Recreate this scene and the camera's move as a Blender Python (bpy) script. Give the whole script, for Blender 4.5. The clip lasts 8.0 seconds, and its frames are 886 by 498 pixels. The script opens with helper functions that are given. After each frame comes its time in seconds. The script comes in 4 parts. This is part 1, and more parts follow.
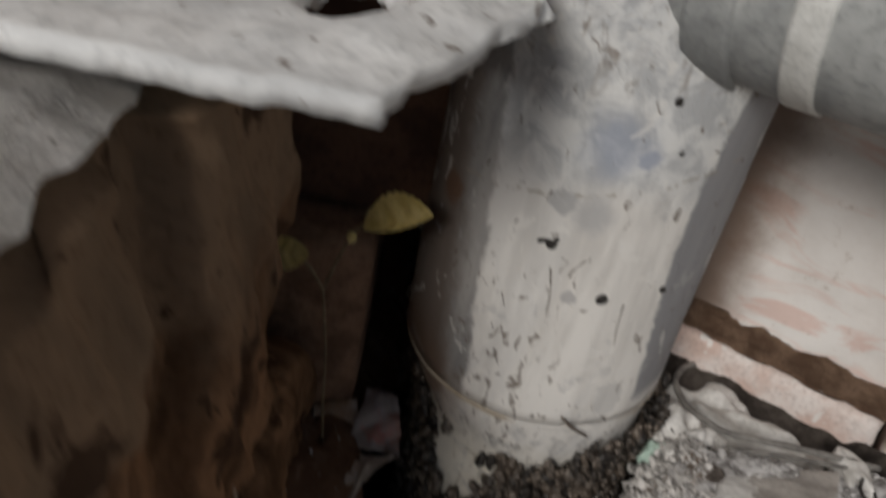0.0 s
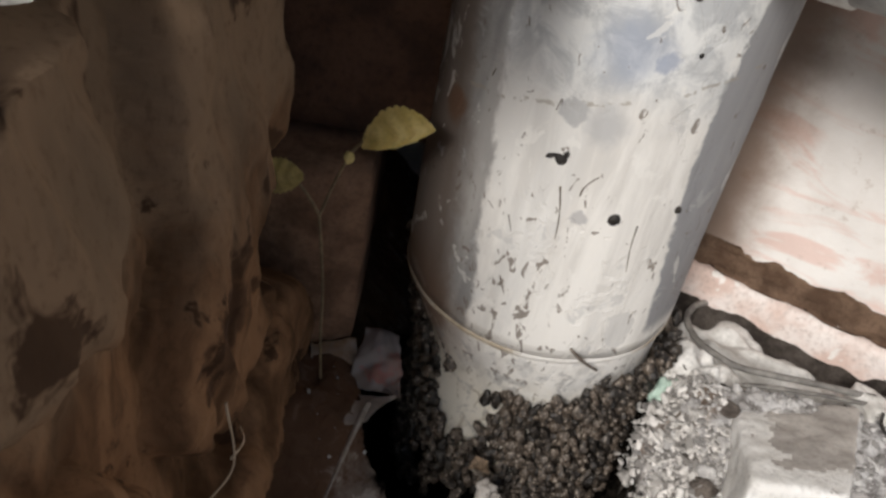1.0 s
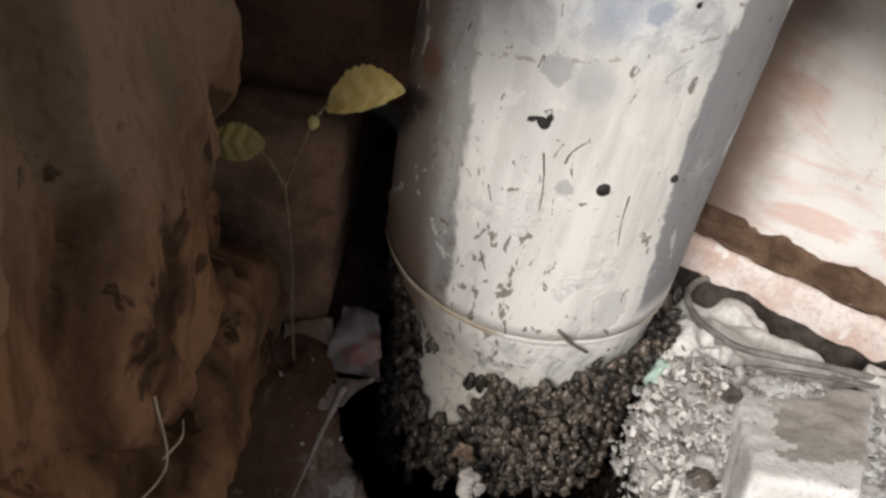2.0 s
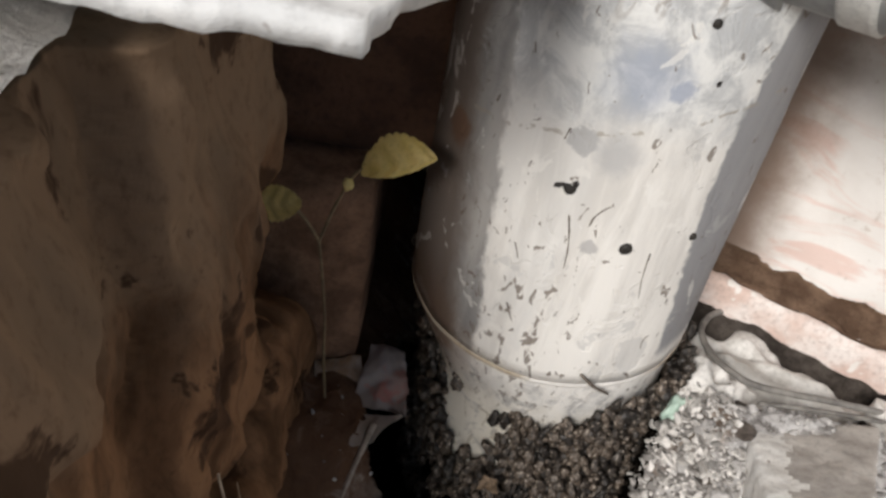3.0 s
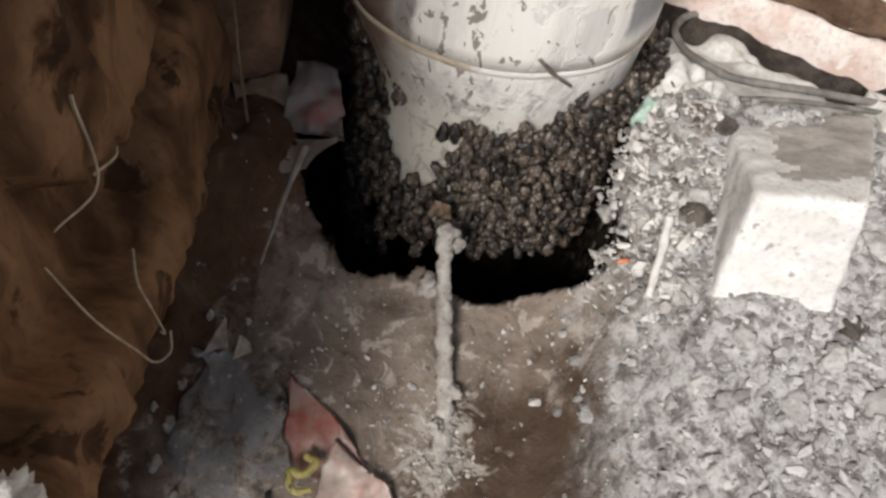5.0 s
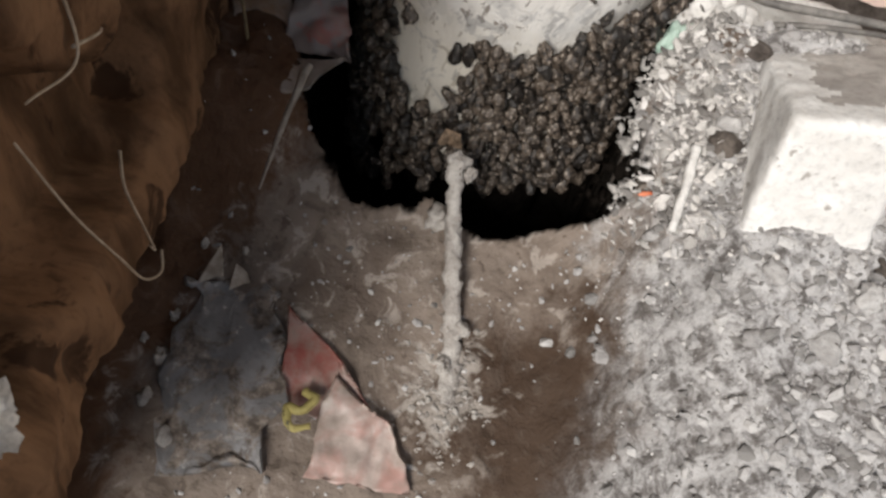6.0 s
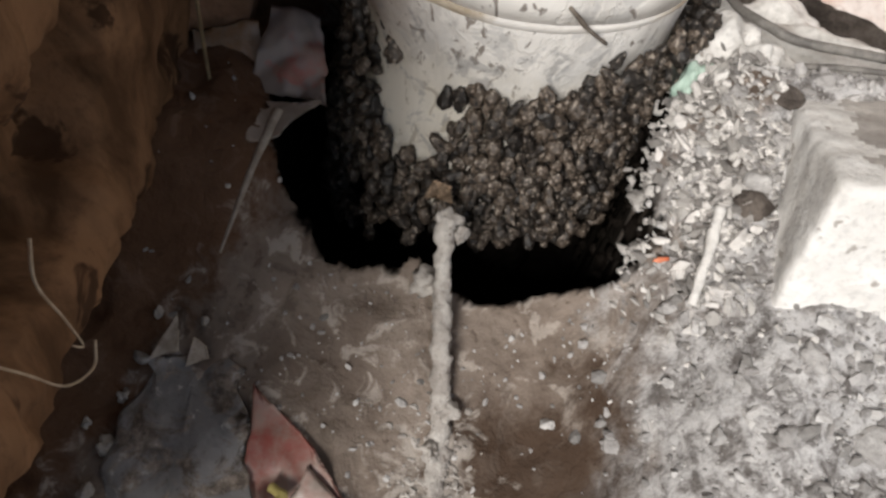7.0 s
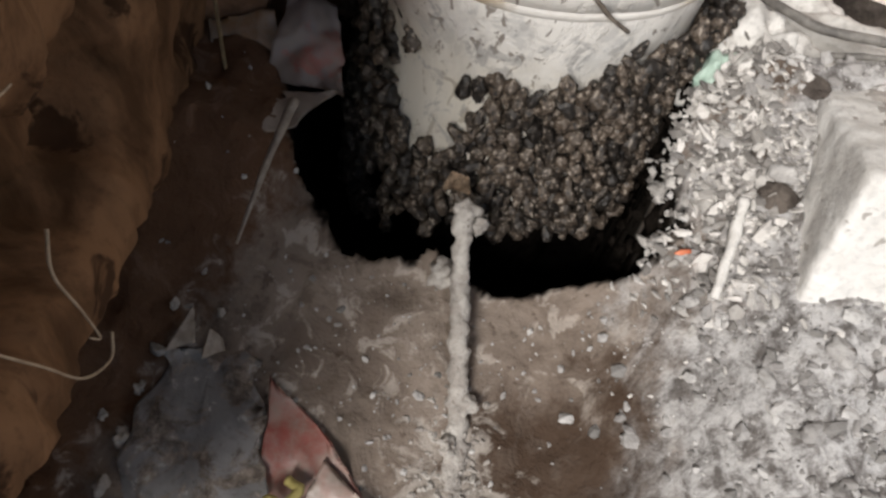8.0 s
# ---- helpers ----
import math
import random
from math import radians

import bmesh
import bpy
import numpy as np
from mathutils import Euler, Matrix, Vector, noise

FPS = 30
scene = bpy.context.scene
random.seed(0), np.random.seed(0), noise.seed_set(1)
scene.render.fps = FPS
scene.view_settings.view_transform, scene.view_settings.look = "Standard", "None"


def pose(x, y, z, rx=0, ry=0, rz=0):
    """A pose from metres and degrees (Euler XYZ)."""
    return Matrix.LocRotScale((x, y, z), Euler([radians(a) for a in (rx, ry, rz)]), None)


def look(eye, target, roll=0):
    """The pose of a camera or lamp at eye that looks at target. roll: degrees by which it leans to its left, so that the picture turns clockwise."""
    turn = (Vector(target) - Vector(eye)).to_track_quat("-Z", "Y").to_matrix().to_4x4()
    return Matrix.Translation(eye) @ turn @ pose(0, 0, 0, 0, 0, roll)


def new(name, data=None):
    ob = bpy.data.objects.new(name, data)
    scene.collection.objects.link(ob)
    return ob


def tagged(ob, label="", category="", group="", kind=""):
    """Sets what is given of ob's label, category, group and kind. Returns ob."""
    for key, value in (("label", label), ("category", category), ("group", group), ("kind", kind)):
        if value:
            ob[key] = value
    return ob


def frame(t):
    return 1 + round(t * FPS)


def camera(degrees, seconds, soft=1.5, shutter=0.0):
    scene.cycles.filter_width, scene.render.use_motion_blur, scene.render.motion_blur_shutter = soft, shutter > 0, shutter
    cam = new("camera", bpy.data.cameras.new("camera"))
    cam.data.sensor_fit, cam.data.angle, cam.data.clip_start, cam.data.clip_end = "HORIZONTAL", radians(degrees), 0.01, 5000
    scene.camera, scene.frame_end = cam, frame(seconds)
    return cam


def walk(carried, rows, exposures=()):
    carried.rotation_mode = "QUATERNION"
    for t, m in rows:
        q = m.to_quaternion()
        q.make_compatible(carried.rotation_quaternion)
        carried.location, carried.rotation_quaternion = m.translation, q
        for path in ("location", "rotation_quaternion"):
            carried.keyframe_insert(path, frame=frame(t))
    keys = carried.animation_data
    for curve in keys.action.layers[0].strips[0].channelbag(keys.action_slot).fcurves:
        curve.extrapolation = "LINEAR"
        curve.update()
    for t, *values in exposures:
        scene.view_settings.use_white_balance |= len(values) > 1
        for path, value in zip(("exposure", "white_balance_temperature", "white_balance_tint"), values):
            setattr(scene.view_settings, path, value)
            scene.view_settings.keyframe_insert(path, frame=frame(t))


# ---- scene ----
cam = camera(55.1, 8.0, soft=2.7, shutter=0.25)
PATH = [
    (0, (0.0184, 0.0066, 0.4806), (0.0454, 0.4171, 0.1965), 11.66),
    (0.1, (0.0439, -0.0031, 0.4750), (0.0475, 0.3988, 0.1776), 11.89),
    (0.2, (0.0264, -0.0031, 0.4536), (0.0575, 0.4019, 0.1621), 12.5),
    (0.5, (0.0033, 0.0024, 0.4411), (0.0353, 0.4107, 0.1542), 12.05),
    (1, (0.0207, 0.0090, 0.4497), (0.0517, 0.4121, 0.1555), 11.63),
    (1.5, (0.0335, 0.0265, 0.4405), (0.0575, 0.4217, 0.1350), 11.01),
    (1.7, (0.0400, 0.0318, 0.4342), (0.0678, 0.4264, 0.1284), 11.38),
    (2.8, (0.0184, 0.0359, 0.4539), (0.0442, 0.4231, 0.1385), 10.91),
    (3, (0.0207, 0.0374, 0.4641), (0.0479, 0.4254, 0.1500), 10.88),
    (3.2, (0.0273, 0.0371, 0.4696), (0.0565, 0.4256, 0.1562), 10.75),
    (3.5, (0.0484, 0.0359, 0.4551), (0.0817, 0.4117, 0.1270), 10.9),
    (3.8, (0.0559, 0.0218, 0.4359), (0.0874, 0.3711, 0.0796), 10.96),
    (4, (0.0363, 0.0157, 0.4151), (0.0870, 0.3549, 0.0512), 12.05),
    (4.5, (0.0413, 0.0310, 0.3901), (0.0966, 0.3558, 0.0140), 11.92),
    (5, (0.0395, 0.0352, 0.3861), (0.1002, 0.3584, 0.0095), 12.45),
    (5.2, (0.0344, 0.0317, 0.3745), (0.0986, 0.3535, -0.0027), 13.3),
    (6.5, (0.0419, 0.0547, 0.3551), (0.1062, 0.3572, -0.0378), 14.95),
    (7, (0.0429, 0.0793, 0.3423), (0.1114, 0.3910, -0.0426), 15.19),
    (7.5, (0.0431, 0.0814, 0.3404), (0.1052, 0.3919, -0.0465), 14.35),
    (8, (0.0411, 0.0815, 0.3393), (0.1034, 0.3894, -0.0497), 14.59),
]
EXPOSURE = [(0, -1.05), (0.2, -0.75), (0.5, -0.30), (1.0, -0.20), (1.5, -0.15), (3.2, -0.10), (3.5, -0.28), (4.0, -0.12), (4.5, 0.0), (8, -0.02)]
walk(cam, [(t, look(eye, target, roll)) for t, eye, target, roll in PATH], EXPOSURE)

# ---- world and light ----
world = bpy.data.worlds.new("world")
scene.world = world
world.use_nodes = True
wn = world.node_tree.nodes
sky = wn.new("ShaderNodeTexSky")
sky.sky_type, sky.sun_disc = "NISHITA", False
SUN_FROM = Vector((-0.40, -0.79, 0.60)).normalized()
sky.sun_elevation = math.asin(SUN_FROM.z)
sky.sun_rotation = math.atan2(SUN_FROM.x, SUN_FROM.y)
world.node_tree.links.new(sky.outputs["Color"], wn["Background"].inputs["Color"])
wn["Background"].inputs["Strength"].default_value = 0.07
sun = new("sun", bpy.data.lights.new("sun", "SUN"))
sun.data.energy, sun.data.angle, sun.data.color = 3.9, radians(19), (1.0, 0.96, 0.91)
sun.matrix_world = look(SUN_FROM * 3, (0, 0, 0))


# ---- materials ----
class Nodes:
    """A short way to write node materials."""

    def __init__(self, name, rough=0.85, metal=0.0):
        self.m = bpy.data.materials.new(name)
        self.m.use_nodes = True
        self.t = self.m.node_tree
        self.b = self.t.nodes["Principled BSDF"]
        self.b.inputs["Roughness"].default_value = rough
        self.b.inputs["Metallic"].default_value = metal
        self.co = self.t.nodes.new("ShaderNodeTexCoord").outputs["Object"]

    def link(self, a, b):
        self.t.links.new(a, b)

    def mapped(self, scale):
        n = self.t.nodes.new("ShaderNodeMapping")
        n.inputs["Scale"].default_value = scale
        self.link(self.co, n.inputs["Vector"])
        return n.outputs["Vector"]

    def noise(self, scale, detail=6, rough=0.6, distort=0.0, stretch=None):
        n = self.t.nodes.new("ShaderNodeTexNoise")
        n.inputs["Scale"].default_value, n.inputs["Detail"].default_value = scale, detail
        n.inputs["Roughness"].default_value, n.inputs["Distortion"].default_value = rough, distort
        self.link(self.mapped(stretch) if stretch else self.co, n.inputs["Vector"])
        return n.outputs["Fac"]

    def voronoi(self, scale, feature="F1", stretch=None):
        n = self.t.nodes.new("ShaderNodeTexVoronoi")
        n.feature = feature
        n.inputs["Scale"].default_value = scale
        self.link(self.mapped(stretch) if stretch else self.co, n.inputs["Vector"])
        return n.outputs["Distance"]

    def math(self, op, a, b=0.0):
        n = self.t.nodes.new("ShaderNodeMath")
        n.operation = op
        for s, v in zip(n.inputs, (a, b)):
            if isinstance(v, (int, float)):
                s.default_value = v
            else:
                self.link(v, s)
        return n.outputs[0]

    def ramp(self, f, lo, hi):
        n = self.t.nodes.new("ShaderNodeMapRange")
        n.interpolation_type = "SMOOTHSTEP"
        n.inputs["From Min"].default_value, n.inputs["From Max"].default_value = lo, hi
        self.link(f, n.inputs["Value"])
        return n.outputs["Result"]

    def axis(self, k):
        n = self.t.nodes.new("ShaderNodeSeparateXYZ")
        self.link(self.co, n.inputs[0])
        return n.outputs[k]

    def near(self, place):
        n = self.t.nodes.new("ShaderNodeVectorMath")
        n.operation = "DISTANCE"
        self.link(self.co, n.inputs[0])
        n.inputs[1].default_value = place
        return n.outputs["Value"]

    def random(self):
        return self.t.nodes.new("ShaderNodeObjectInfo").outputs["Random"]

    def island(self):
        return self.t.nodes.new("ShaderNodeNewGeometry").outputs["Random Per Island"]

    def mix(self, f, a, b):
        n = self.t.nodes.new("ShaderNodeMix")
        n.data_type = "RGBA"
        for s, v in ((n.inputs["Factor"], f), (n.inputs["A"], a), (n.inputs["B"], b)):
            if isinstance(v, tuple):
                s.default_value = (*v, 1)
            elif isinstance(v, (int, float)):
                s.default_value = v
            else:
                self.link(v, s)
        return n.outputs["Result"]

    def done(self, colour, bump=None, strength=0.3, distance=0.002, rough=None):
        self.link(colour, self.b.inputs["Base Color"]) if not isinstance(colour, tuple) else setattr(self.b.inputs["Base Color"], "default_value", (*colour, 1))
        if bump is not None:
            n = self.t.nodes.new("ShaderNodeBump")
            n.inputs["Strength"].default_value, n.inputs["Distance"].default_value = strength, distance
            self.link(bump, n.inputs["Height"])
            self.link(n.outputs["Normal"], self.b.inputs["Normal"])
        if rough is not None:
            self.link(rough, self.b.inputs["Roughness"])
        return self.m


def speckled(name, dark, light, scale, rough=0.9, bump=0.5, distance=0.002, spots=None, spot_scale=300, lo=0.35, hi=0.65):
    """A matt mineral or fibrous surface: two colours by broad noise, fine grain, and sparse spots."""
    n = Nodes(name, rough)
    broad, fine = n.noise(scale), n.noise(scale * 9, 4)
    c = n.mix(n.ramp(broad, lo, hi), dark, light)
    c = n.mix(n.math("MULTIPLY", n.ramp(fine, 0.45, 0.75), 0.45), c, tuple(v * 0.55 for v in dark))
    if spots:
        c = n.mix(n.ramp(n.noise(spot_scale, 2), 0.66, 0.72), c, spots)
    return n.done(c, n.math("ADD", broad, n.math("MULTIPLY", fine, 0.6)), bump, distance)


def pipe_paint():
    """Lime wash over grey plastic: streaks, flaked strips at both flanks, blue-grey daubs, stains and specks."""
    n = Nodes("pipe_paint", 0.62)
    streak = n.noise(70, 5, 0.65, 0.4, (1, 1, 0.13))
    broad = n.noise(24, 5, 0.62, 0.8, (1, 1, 0.45))
    fine = n.noise(420, 3, 0.7)
    x, z = n.axis(0), n.axis(2)

    def wobble(scale, amount, stretch=None):
        return n.math("MULTIPLY", n.math("SUBTRACT", n.noise(scale, 5, 0.7, 0.3, stretch), 0.5), amount)

    def blot(c, place, outer, inner, colour, amount, scale=90, rag=0.01):
        f = n.ramp(n.math("ADD", n.near(place), wobble(scale, rag)), outer, inner)
        return n.mix(n.math("MULTIPLY", f, amount), c, colour)

    c = n.mix(n.ramp(streak, 0.36, 0.60), (0.66, 0.635, 0.60), (0.82, 0.795, 0.755))
    c = n.mix(n.math("MULTIPLY", n.ramp(broad, 0.50, 0.60), 0.35), c, (0.60, 0.595, 0.585))
    # cooler, greyer wash towards the fitting above
    high = n.ramp(n.math("ADD", z, wobble(30, 0.04)), 0.305, 0.335)
    cool = n.mix(n.ramp(n.noise(60, 6, 0.7, 0.6), 0.40, 0.60), (0.44, 0.455, 0.47), (0.74, 0.745, 0.735))
    c = n.mix(n.math("MULTIPLY", high, 0.85), c, cool)
    c = blot(c, (0.0935, 0.2953, 0.340), 0.020, 0.004, (0.30, 0.34, 0.43), 0.65, 70, 0.022)
    c = blot(c, (0.1086, 0.2955, 0.337), 0.0056, 0.0030, (0.28, 0.32, 0.42), 0.7, 150, 0.010)
    c = blot(c, (0.0813, 0.2976, 0.3118), 0.0064, 0.0044, (0.40, 0.40, 0.405), 0.75, 150, 0.011)
    c = blot(c, (0.0936, 0.2953, 0.309), 0.0125, 0.003, (0.45, 0.45, 0.455), 0.7, 110, 0.012)
    c = blot(c, (0.0941, 0.2953, 0.2666), 0.0042, 0.0026, (0.42, 0.41, 0.41), 0.8, 220, 0.006)
    # bare grey shell in a strip with a flaked edge, on the wall's side
    rag = n.math("ADD", wobble(55, 0.012, (1, 1, 0.6)), wobble(210, 0.003))
    right = n.math("ADD", n.math("ADD", x, rag), n.math("MULTIPLY", n.math("ABSOLUTE", n.math("SUBTRACT", z, 0.300)), -0.10))
    low = n.ramp(n.math("ADD", z, n.math("MULTIPLY", broad, 0.02)), 0.203, 0.214)
    bare = n.mix(streak, (0.20, 0.20, 0.21), (0.36, 0.36, 0.37))
    c = n.mix(n.math("MULTIPLY", n.ramp(right, 0.1325, 0.1345), low), c, bare)
    # the same towards the timber; shade and brown dirt painted dark at the flank
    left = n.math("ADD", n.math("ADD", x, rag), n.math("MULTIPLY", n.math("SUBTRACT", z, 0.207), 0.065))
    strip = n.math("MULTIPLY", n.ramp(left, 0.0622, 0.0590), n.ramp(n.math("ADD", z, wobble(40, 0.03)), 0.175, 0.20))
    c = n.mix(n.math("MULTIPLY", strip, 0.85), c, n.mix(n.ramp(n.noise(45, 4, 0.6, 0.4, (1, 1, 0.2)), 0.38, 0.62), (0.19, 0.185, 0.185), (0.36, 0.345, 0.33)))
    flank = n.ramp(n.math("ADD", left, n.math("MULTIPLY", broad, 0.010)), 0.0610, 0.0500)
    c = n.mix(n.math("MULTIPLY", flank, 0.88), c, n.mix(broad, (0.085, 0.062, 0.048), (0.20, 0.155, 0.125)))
    c = blot(c, (0.0385, 0.3315, 0.290), 0.010, 0.005, (0.16, 0.085, 0.05), 0.8, 130, 0.010)
    # a lifted edge of the wash running across, and small chips along it
    seam = n.math("SUBTRACT", z, n.math("ADD", n.math("MULTIPLY", n.math("SUBTRACT", x, 0.057), 0.30), 0.3075))
    seam = n.math("ABSOLUTE", n.math("ADD", seam, wobble(120, 0.006)))
    chip = n.math("MULTIPLY", n.ramp(seam, 0.0011, 0.0004), n.ramp(n.noise(150, 3), 0.48, 0.56))
    c = n.mix(n.math("MULTIPLY", chip, 0.65), c, (0.33, 0.29, 0.24))
    # flaked patches with hard edges
    patch = n.noise(52, 6, 0.62, 0.5, (1, 1, 0.75))
    c = n.mix(n.math("MULTIPLY", n.ramp(patch, 0.615, 0.63), 0.45), c, (0.46, 0.455, 0.45))
    c = n.mix(n.math("MULTIPLY", n.ramp(patch, 0.39, 0.375), 0.5), c, (0.84, 0.82, 0.78))
    # dirt specks, thickest in a trail down the middle, and soil at the seam
    trail = n.ramp(n.math("ABSOLUTE", n.math("SUBTRACT", n.math("ADD", x, n.math("MULTIPLY", z, 0.10)), 0.096)), 0.034, 0.006)
    trail = n.math("MULTIPLY", trail, n.ramp(z, 0.285, 0.235))
    thr = n.math("ADD", n.noise(190, 3, 0.6, 1.0, (1, 1, 0.55)), n.math("MULTIPLY", trail, 0.075))
    c = n.mix(n.math("MULTIPLY", n.ramp(thr, 0.655, 0.69), 0.8), c, (0.15, 0.115, 0.09))
    top = n.ramp(n.math("ADD", z, wobble(60, 0.05)), 0.345, 0.385)
    c = n.mix(n.math("MULTIPLY", n.math("MULTIPLY", top, n.ramp(n.noise(130, 4, 0.65, 0.8, (1, 1, 0.4)), 0.56, 0.64)), 0.75), c, (0.17, 0.125, 0.09))
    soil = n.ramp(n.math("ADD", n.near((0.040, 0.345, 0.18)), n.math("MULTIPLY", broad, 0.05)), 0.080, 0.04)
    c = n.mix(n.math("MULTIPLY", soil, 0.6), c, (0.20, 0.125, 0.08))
    # yellowed, smeared wash on the foot
    foot = n.ramp(n.math("ADD", z, wobble(50, 0.05)), 0.172, 0.14)
    c = n.mix(n.math("MULTIPLY", foot, 0.55), c, (0.60, 0.55, 0.45))
    smear = n.math("MULTIPLY", n.ramp(n.noise(80, 5, 0.7, 0.8, (1, 1, 0.9)), 0.53, 0.62), n.ramp(z, 0.190, 0.172))
    c = n.mix(n.math("MULTIPLY", smear, 0.6), c, (0.27, 0.265, 0.265))
    return n.done(c, n.math("ADD", n.math("MULTIPLY", n.ramp(patch, 0.55, 0.60), -0.3), n.math("ADD", n.math("MULTIPLY", streak, 0.6), n.math("MULTIPLY", fine, 0.3))), 0.5, 0.0018)


def seal_paint():
    """A yellowed seal, lime-washed over except on the timber's side."""
    n = Nodes("yellowed_seal", 0.7)
    f = n.noise(60, 5, 0.65)
    wash = n.ramp(n.math("ADD", n.axis(0), n.math("MULTIPLY", n.math("SUBTRACT", f, 0.5), 0.05)), 0.074, 0.092)
    bare = n.math("MULTIPLY", wash, n.ramp(n.math("ADD", n.axis(0), n.math("MULTIPLY", n.math("SUBTRACT", f, 0.5), 0.03)), 0.150, 0.138))
    c = n.mix(n.ramp(f, 0.35, 0.65), (0.40, 0.32, 0.23), (0.62, 0.55, 0.44))
    c = n.mix(bare, c, n.mix(n.ramp(f, 0.4, 0.6), (0.68, 0.65, 0.61), (0.80, 0.775, 0.735)))
    return n.done(c, f, 0.4, 0.001)


def wall_plaster():
    n = Nodes("limewashed_plaster", 0.85)
    broad, fine = n.noise(14, 5), n.noise(260, 4)
    c = n.mix(n.ramp(broad, 0.3, 0.7), (0.66, 0.61, 0.57), (0.80, 0.77, 0.74))
    pink = n.ramp(n.noise(26, 4, 0.6, 1.0, (0.5, 0.5, 1.6)), 0.52, 0.66)
    c = n.mix(n.math("MULTIPLY", pink, 0.55), c, (0.66, 0.40, 0.33))
    c = n.mix(n.math("MULTIPLY", n.ramp(n.noise(90, 5, 0.7), 0.60, 0.72), 0.5), c, (0.45, 0.36, 0.30))
    # shade and brown dirt painted as a strip where the wall runs behind the pipe
    along = n.math("SUBTRACT", n.math("MULTIPLY", n.math("SUBTRACT", n.axis(0), 0.200), 0.864), n.math("MULTIPLY", n.math("SUBTRACT", n.axis(1), 0.410), 0.503))
    along = n.math("ADD", along, n.math("MULTIPLY", n.math("SUBTRACT", n.noise(60, 5, 0.65), 0.5), 0.02))
    c = n.mix(n.math("MULTIPLY", n.ramp(along, 0.036, 0.000), 0.88), c, (0.17, 0.105, 0.07))
    return n.done(c, n.math("ADD", broad, n.math("MULTIPLY", fine, 0.4)), 0.4, 0.002)


def rotten_wood():
    n = Nodes("rotten_wood", 0.95)
    n.b.inputs["Specular IOR Level"].default_value = 0.12
    grain = n.noise(22, 5, 0.6, 0.7, (1, 1.5, 0.55))
    broad, fine = n.noise(30, 5, 0.65, 0.6, (1, 1, 0.7)), n.noise(300, 3, 0.7, 0, (1, 1, 0.5))
    c = n.mix(n.ramp(grain, 0.36, 0.60), (0.085, 0.045, 0.023), (0.240, 0.132, 0.071))
    # greyer tone on the upper part; dark patches paint the shade of rotten hollows
    dust = n.math("MULTIPLY", n.ramp(n.math("ADD", n.axis(2), n.math("MULTIPLY", n.math("SUBTRACT", broad, 0.5), 0.10)), 0.275, 0.335), n.ramp(n.axis(1), 0.34, 0.26))
    c = n.mix(n.math("MULTIPLY", dust, 0.75), c, (0.220, 0.158, 0.107))
    c = n.mix(n.math("MULTIPLY", n.ramp(broad, 0.575, 0.635), 0.85), c, (0.036, 0.018, 0.010))
    for place, r in (((-0.03, 0.290, 0.335), 0.016), ((-0.03, 0.262, 0.292), 0.015), ((-0.03, 0.205, 0.262), 0.020), ((-0.03, 0.160, 0.262), 0.016), ((-0.03, 0.215, 0.285), 0.010), ((-0.03, 0.222, 0.186), 0.013), ((-0.03, 0.195, 0.196), 0.011), ((-0.03, 0.265, 0.240), 0.012), ((-0.03, 0.240, 0.252), 0.010), ((-0.03, 0.150, 0.160), 0.010)):
        f = n.ramp(n.math("ADD", n.near(place), n.math("MULTIPLY", n.math("SUBTRACT", n.noise(70, 5, 0.7), 0.5), 0.024)), r, r * 0.7)
        c = n.mix(n.math("MULTIPLY", f, 0.75), c, (0.036, 0.018, 0.010))
    c = n.mix(n.math("MULTIPLY", n.ramp(fine, 0.5, 0.7), 0.3), c, (0.07, 0.040, 0.022))
    return n.done(c, n.math("ADD", grain, n.math("MULTIPLY", fine, 0.25)), 0.45, 0.002)


